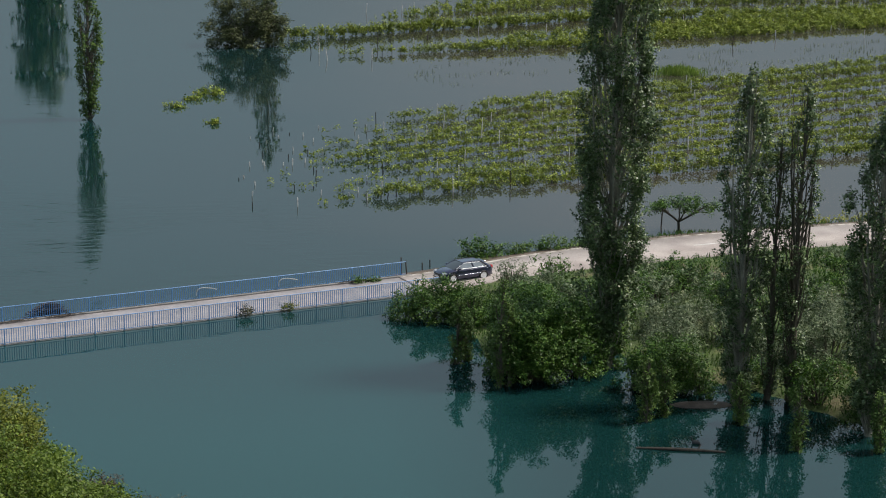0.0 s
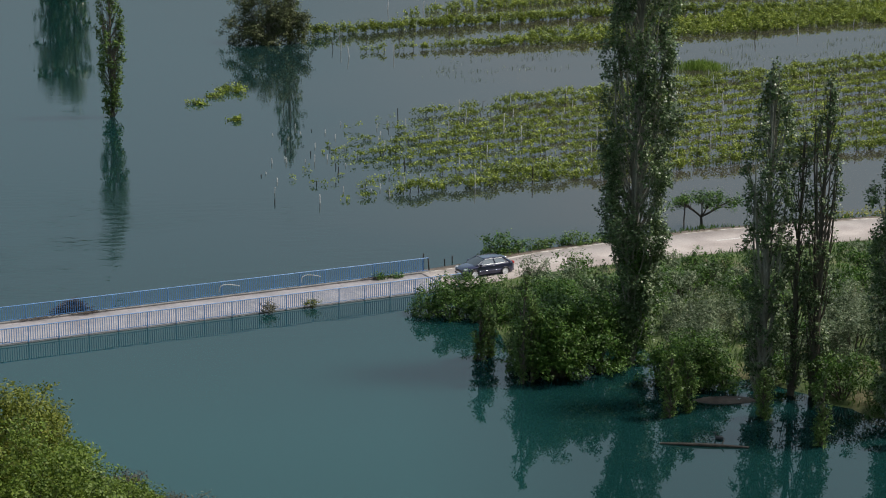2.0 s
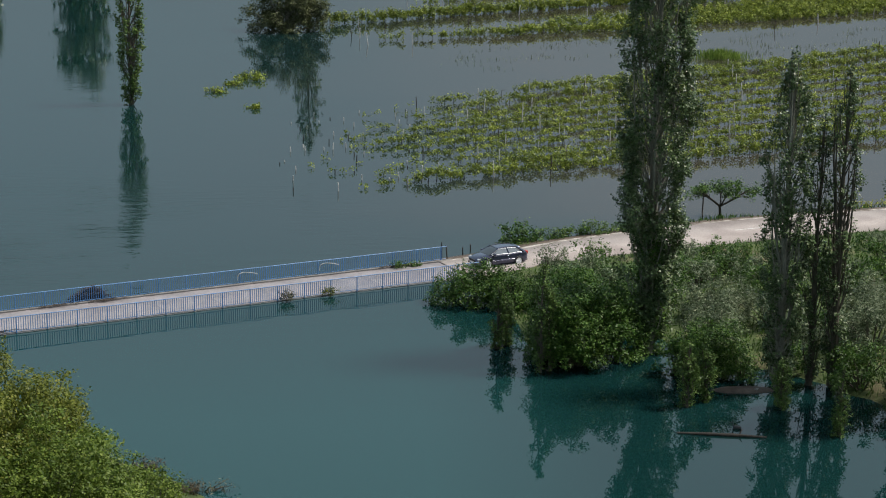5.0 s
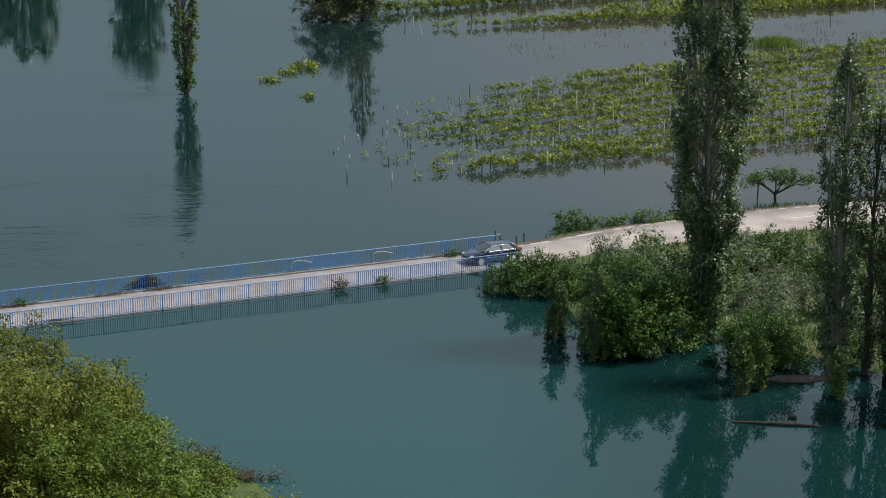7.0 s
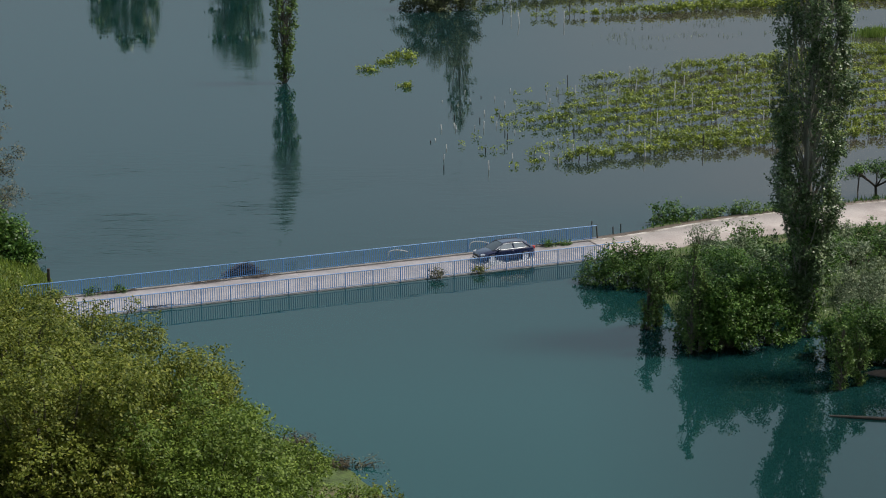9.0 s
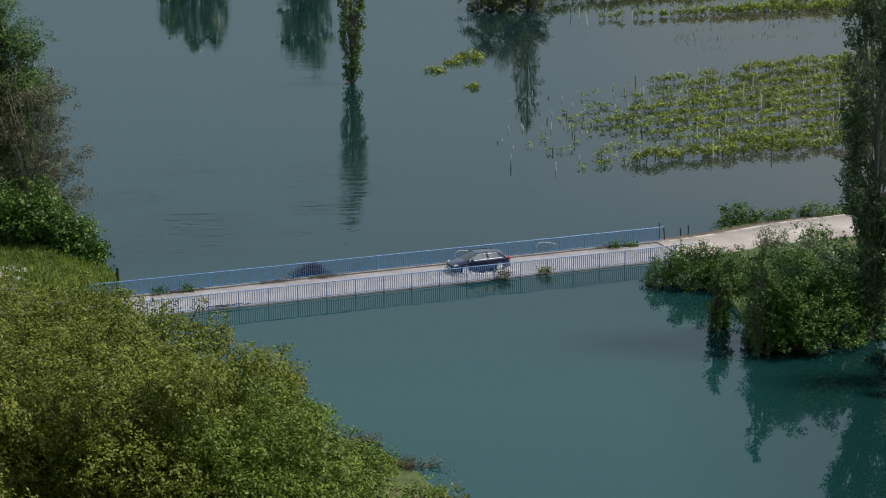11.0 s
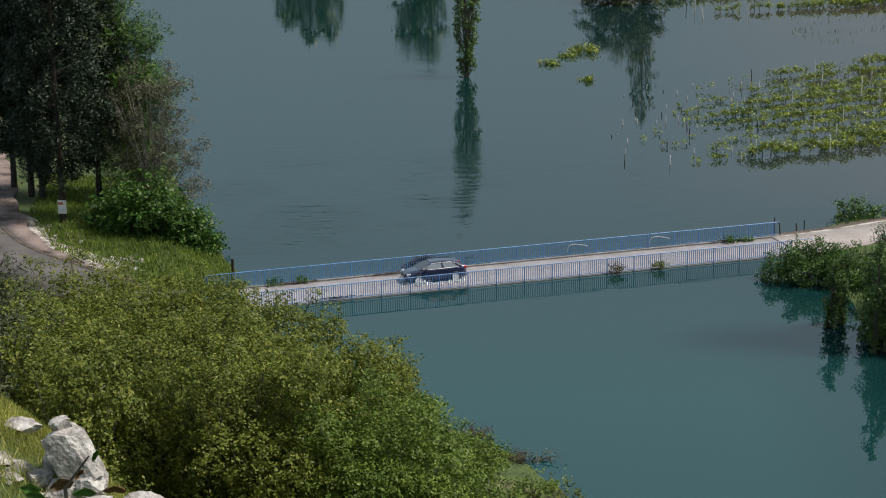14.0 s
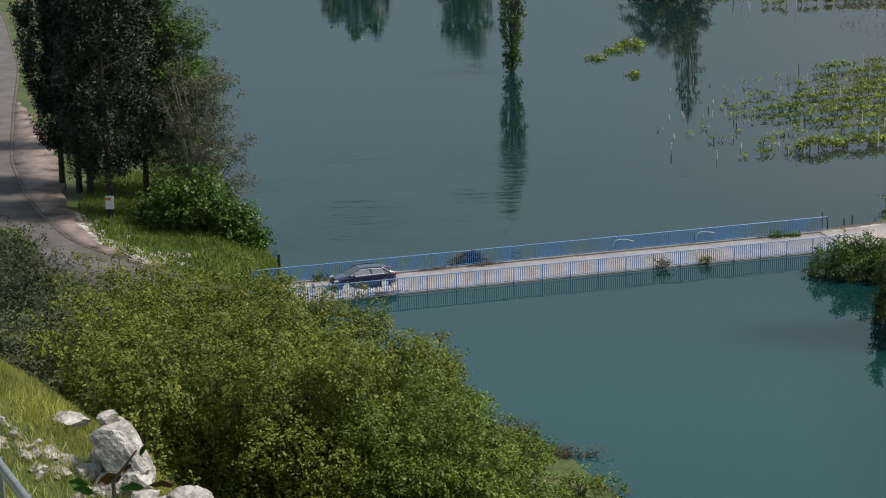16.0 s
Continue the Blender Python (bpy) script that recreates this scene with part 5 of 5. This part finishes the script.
def clutter():
    # driftwood caught on the railing
    t = thing("driftwood", *on_bridge(-13.6, HALF + 0.42, 0.0), "dark tangled driftwood caught against the railing", "driftwood", rz=math.degrees(ANG))
    sticks = []
    for i in range(300):
        x = rng.normal(0.0, 0.55)
        a = rng.uniform(-0.5, 0.5)
        L = rng.uniform(0.4, 1.1)
        z = rng.uniform(0.0, max(0.12, 1.0 - abs(x) * 0.5))
        y = rng.uniform(-0.25, 0.25)
        sticks.append([(x - L * math.cos(a) / 2, y, z, 0.03), (x, y + 0.04, z + 0.06, 0.035), (x + L * math.cos(a) / 2, y + rng.uniform(-0.2, 0.2), max(0.0, z + L * math.sin(a) / 2), 0.012)])
    put("tangle", mesh_of("tangle", *tubes(sticks, 5), BARK_WET), t, kind="stuff")
    for s, n, k, seed in ((-13.0, HALF - 0.35, 30, 1), (-16.5, HALF - 0.3, 18, 2), (-23.0, HALF - 0.3, 20, 3), (9.0, HALF - 0.3, 20, 4), (-21.5, -HALF + 0.1, 24, 5)):
        t = thing("drift_debris", *on_bridge(s, n, 0.16), "low heap of dark twigs washed against the kerb", "driftwood", "washed-up debris", math.degrees(ANG))
        st = [[(x, y, 0.02, 0.02), (x + 0.2, y + 0.05, 0.07, 0.025), (x + rng.uniform(0.3, 0.6), y, 0.02, 0.01)] for x, y in zip(rng.normal(0, 0.6, k), rng.normal(0, 0.10, k))]
        put("twigs", mesh_of("twigs", *tubes(st, 5), BARK_WET), t)
    # plants caught in the railings
    for s, n, h, leaf in ((-1.7, -HALF - 0.2, 1.25, LEAF_GREY), (1.6, -HALF - 0.1, 0.8, LEAF_WILLOW), (9.3, HALF - 0.4, 0.55, LEAF_SHRUB), (10.6, HALF - 0.4, 0.45, LEAF_SHRUB), (-24.3, HALF - 0.1, 0.7, LEAF_SHRUB), (-27.0, HALF - 0.1, 0.9, LEAF_SHRUB), (-22.4, HALF - 0.1, 0.55, LEAF_SHRUB)):
        x, y, _ = on_bridge(s, n)
        bush("railing_weed", x, y, 0.6, 0.4, h, "weed growing through the bridge railing", leaf, 22, 34, 0.15, 0.45, 0.0, trunk=0.012, group="weeds on the bridge", category="plant")
    # bent pale hoses hanging at the far railing
    for s in (-2.75, 3.55):
        t = thing("pale_pipe", *on_bridge(s, HALF - 0.14, 0.15), "bent pale plastic pipe hooked on the railing", "pipe", "bent pipes", math.degrees(ANG))
        line = [(-0.45, 0, 0.30, 0.018), (-0.45, 0, 0.55, 0.02), (-0.36, 0, 0.74, 0.022), (-0.15, 0, 0.82, 0.022), (0.3, 0.02, 0.79, 0.02), (0.8, 0.05, 0.68, 0.016), (1.15, 0.05, 0.56, 0.012)]
        q = resample([p[:3] for p in line], 0.08)
        put("pipe", mesh_of("pipe", *tubes([[(*p, 0.03) for p in q]], 7), PALE_PIPE), t)
    for s, n, h in ((13.2, HALF + 0.1, 1.5), (13.7, HALF + 0.15, 1.2), (15.6, HALF + 1.2, 0.6), (16.8, HALF + 2.2, 0.5)):
        x, y, _ = on_bridge(s, n)
        stake(x, y, h, rng.uniform(-5, 5), 0.10, dark=True)
    # floating log, mud spit and bird
    t = thing("floating_log", 23.1, 93.3, 0.02, "long dark log floating in the flood", "log", rz=-10)
    put("stem", mesh_of("stem", *tubes([[(-2.4, 0.1, 0, 0.06), (-1.0, 0.0, 0.04, 0.10), (0.6, 0.0, 0.03, 0.11), (2.4, -0.05, 0.0, 0.07)], [(0.9, 0, 0.05, 0.05), (1.1, 0.2, 0.35, 0.02)]], 7), BARK_WET), t)
    t = thing("mud_spit", 26.2, 101.2, -0.05, "low brown mud spit at the water's edge", "mud")
    bm = bmesh.new()
    bmesh.ops.create_uvsphere(bm, u_segments=18, v_segments=8, radius=1)
    for v in bm.verts:
        v.co = Vector((v.co.x * 1.9, v.co.y * 0.7, v.co.z * 0.22)) * (1 + 0.15 * noise.noise(v.co * 3))
    part("mound", bm, MUD, t, smooth=True)
    put("white_stone", rock_mesh("white_stone", 77, 0.18, 0.12, 0.08, 3, 2), m=pose(26.9, 100.9, 0.16))
    tagged(bpy.data.objects["white_stone"], "small white stone on the mud spit", "stone")
    t = thing("duck", 24.2, 94.4, 0.0, "small dark water bird swimming near a log", "bird", rz=160)
    bm = bmesh.new()
    bmesh.ops.create_uvsphere(bm, u_segments=14, v_segments=10, radius=1, matrix=Matrix.Translation((0, 0, 0.07)) @ Matrix.Diagonal((0.24, 0.12, 0.12, 1)))
    part("body", bm, FEATHER, t, smooth=True)
    put("neck", mesh_of("neck", *tubes([[(0.17, 0, 0.1, 0.05), (0.22, 0, 0.22, 0.035), (0.24, 0, 0.32, 0.035)]], 7), FEATHER), t)
    bm = bmesh.new()
    bmesh.ops.create_uvsphere(bm, u_segments=10, v_segments=8, radius=1, matrix=Matrix.Translation((0.26, 0, 0.34)) @ Matrix.Diagonal((0.06, 0.045, 0.045, 1)))
    part("head", bm, FEATHER, t, smooth=True)
    put("beak", mesh_of("beak", *tubes([[(0.31, 0, 0.335, 0.018), (0.39, 0, 0.325, 0.008)]], 5), PLASTIC), t)
    # steel barrier on the slope below the camera
    t = thing("crash_barrier", -13.3, 34.0, 0.0, "grey galvanised steel roadside barrier", "barrier")
    a, c = (-1.3, 2.4, 18.78), (1.3, -2.4, 19.66)
    v, f = tubes([[(a[0], a[1], a[2] + dz, 0.075), (c[0], c[1], c[2] + dz, 0.075)] for dz in (0.0, -0.14)], 8)
    put("beam", mesh_of("beam", v, f, GALVANISED), t)
    for q in (0.12, 0.88):
        x, y, z = (a[k] + (c[k] - a[k]) * q for k in range(3))
        put("post", box_mesh("post", x - 0.05, y + 0.07, gz(-13.3 + x, 34 + y) - 0.3, x + 0.05, y + 0.17, z, GALVANISED), t)
    # twig of a shrub close to the camera
    t = thing("leafy_twig", -1.05, 3.2, gz(-1.05, 3.2), "red-brown and green leafy twig close by", "plant")
    base = t.matrix_basis.translation.z
    put("stem", mesh_of("stem", *tubes([[(0.0, 0, -0.2, 0.008), (0.02, 0, 1.0, 0.006), (0.0, 0, 31.70 - base, 0.004), (0.05, 0, 31.765 - base, 0.002)]], 6), BARK), t)
    for i, (x, z, L, w, rot) in enumerate(((-1.11, 31.68, 0.030, 0.014, 10), (-1.06, 31.70, 0.035, 0.018, -12), (-1.02, 31.68, 0.035, 0.016, 8), (-1.03, 31.715, 0.018, 0.008, -40), (-1.0, 31.75, 0.020, 0.007, -60), (-0.97, 31.675, 0.035, 0.012, 4), (-1.14, 31.67, 0.03, 0.014, 20), (-1.08, 31.675, 0.035, 0.015, -6))):
        bm = bmesh.new()
        L, w = L * 0.7, w * 0.7
        pts = [(-L, 0, 0), (-L * 0.5, 0, w * 0.8), (0, 0.006, w), (L * 0.6, 0, w * 0.8), (L, 0, 0), (L * 0.6, 0, -w * 0.8), (0, 0.006, -w), (-L * 0.5, 0, -w * 0.8)]
        vs = [bm.verts.new(p) for p in pts]
        mid = [bm.verts.new((q * L, 0.012, 0)) for q in (-0.5, 0.0, 0.6)]
        for q in ((0, 1, 8), (1, 2, 9, 8), (2, 3, 10, 9), (3, 4, 10), (0, 8, 7), (8, 9, 6, 7), (9, 10, 5, 6), (10, 4, 5)):
            bm.faces.new([(vs + mid)[k] for k in q])
        part("leaf", bm, LEAF_RED if i % 2 else LEAF_SHRUB, t).matrix_basis = pose(x + 1.05, 0.01 * i, z - base, 12 * (i % 3), rot, 15 * (i % 4))


right_bank()
far_side()
left_bank()
near_slope()
stones()
clutter()
vineyards()


# ---------------------------------------------------------------- movement
CAR_S = [(0, 16.75), (0.5, 16.55), (1, 16.38), (1.5, 16.38), (2, 16.68), (2.5, 16.98), (3, 17.18), (3.5, 17.25), (4.0, 17.15), (4.6, 16.75), (5.2, 16.05), (6, 14.6), (6.5, 12.95), (7, 11.3), (7.5, 9.78), (8, 8.35), (8.5, 6.65), (9, 4.78), (9.2, 4.02), (11.5, -4.05), (12, -5.96), (12.5, -7.85), (13, -9.8), (13.5, -11.79), (14, -13.8), (14.5, -15.88), (15, -17.92), (15.5, -19.95), (16, -21.94)]


def motions():
    rows, turns = [], {w.name: [] for w in WHEELS}
    start = CAR_S[0][1]
    times = sorted({round(t, 2) for t, s in CAR_S} | {round(0.25 * i, 2) for i in range(65)})
    ts, ss = [q[0] for q in CAR_S], [q[1] for q in CAR_S]
    for t in times:
        s = float(np.interp(t, ts, ss))
        x, y, _ = on_bridge(s, 0.2 - 0.55 * float(smooth(3, 13, np.array(s))))
        z = 0.05 + 0.42 * float(smooth(11, 22, np.array(x)))
        m = pose(x, y, z, 0, 0, math.degrees(ANG) + 180)
        rows.append((t, m))
        for w in WHEELS:
            base = w.matrix_basis.translation
            turns[w.name].append((t, pose(base.x, base.y, base.z, 0, math.degrees((start - s) / 0.312))))
    walk(CAR, rows)
    for w in WHEELS:
        dense = []
        for (t0, a), (t1, b) in zip(turns[w.name], turns[w.name][1:]):
            dense.append((t0, a))
        dense.append(turns[w.name][-1])
        walk(w, dense)
    for ob, dx, dy in SPLASHES:
        walk(ob, [(t, m @ pose(dx, dy, -0.6 * float(smooth(9.5, 12.5, np.array(np.interp(t, ts, ss)))))) for t, m in rows])


motions()
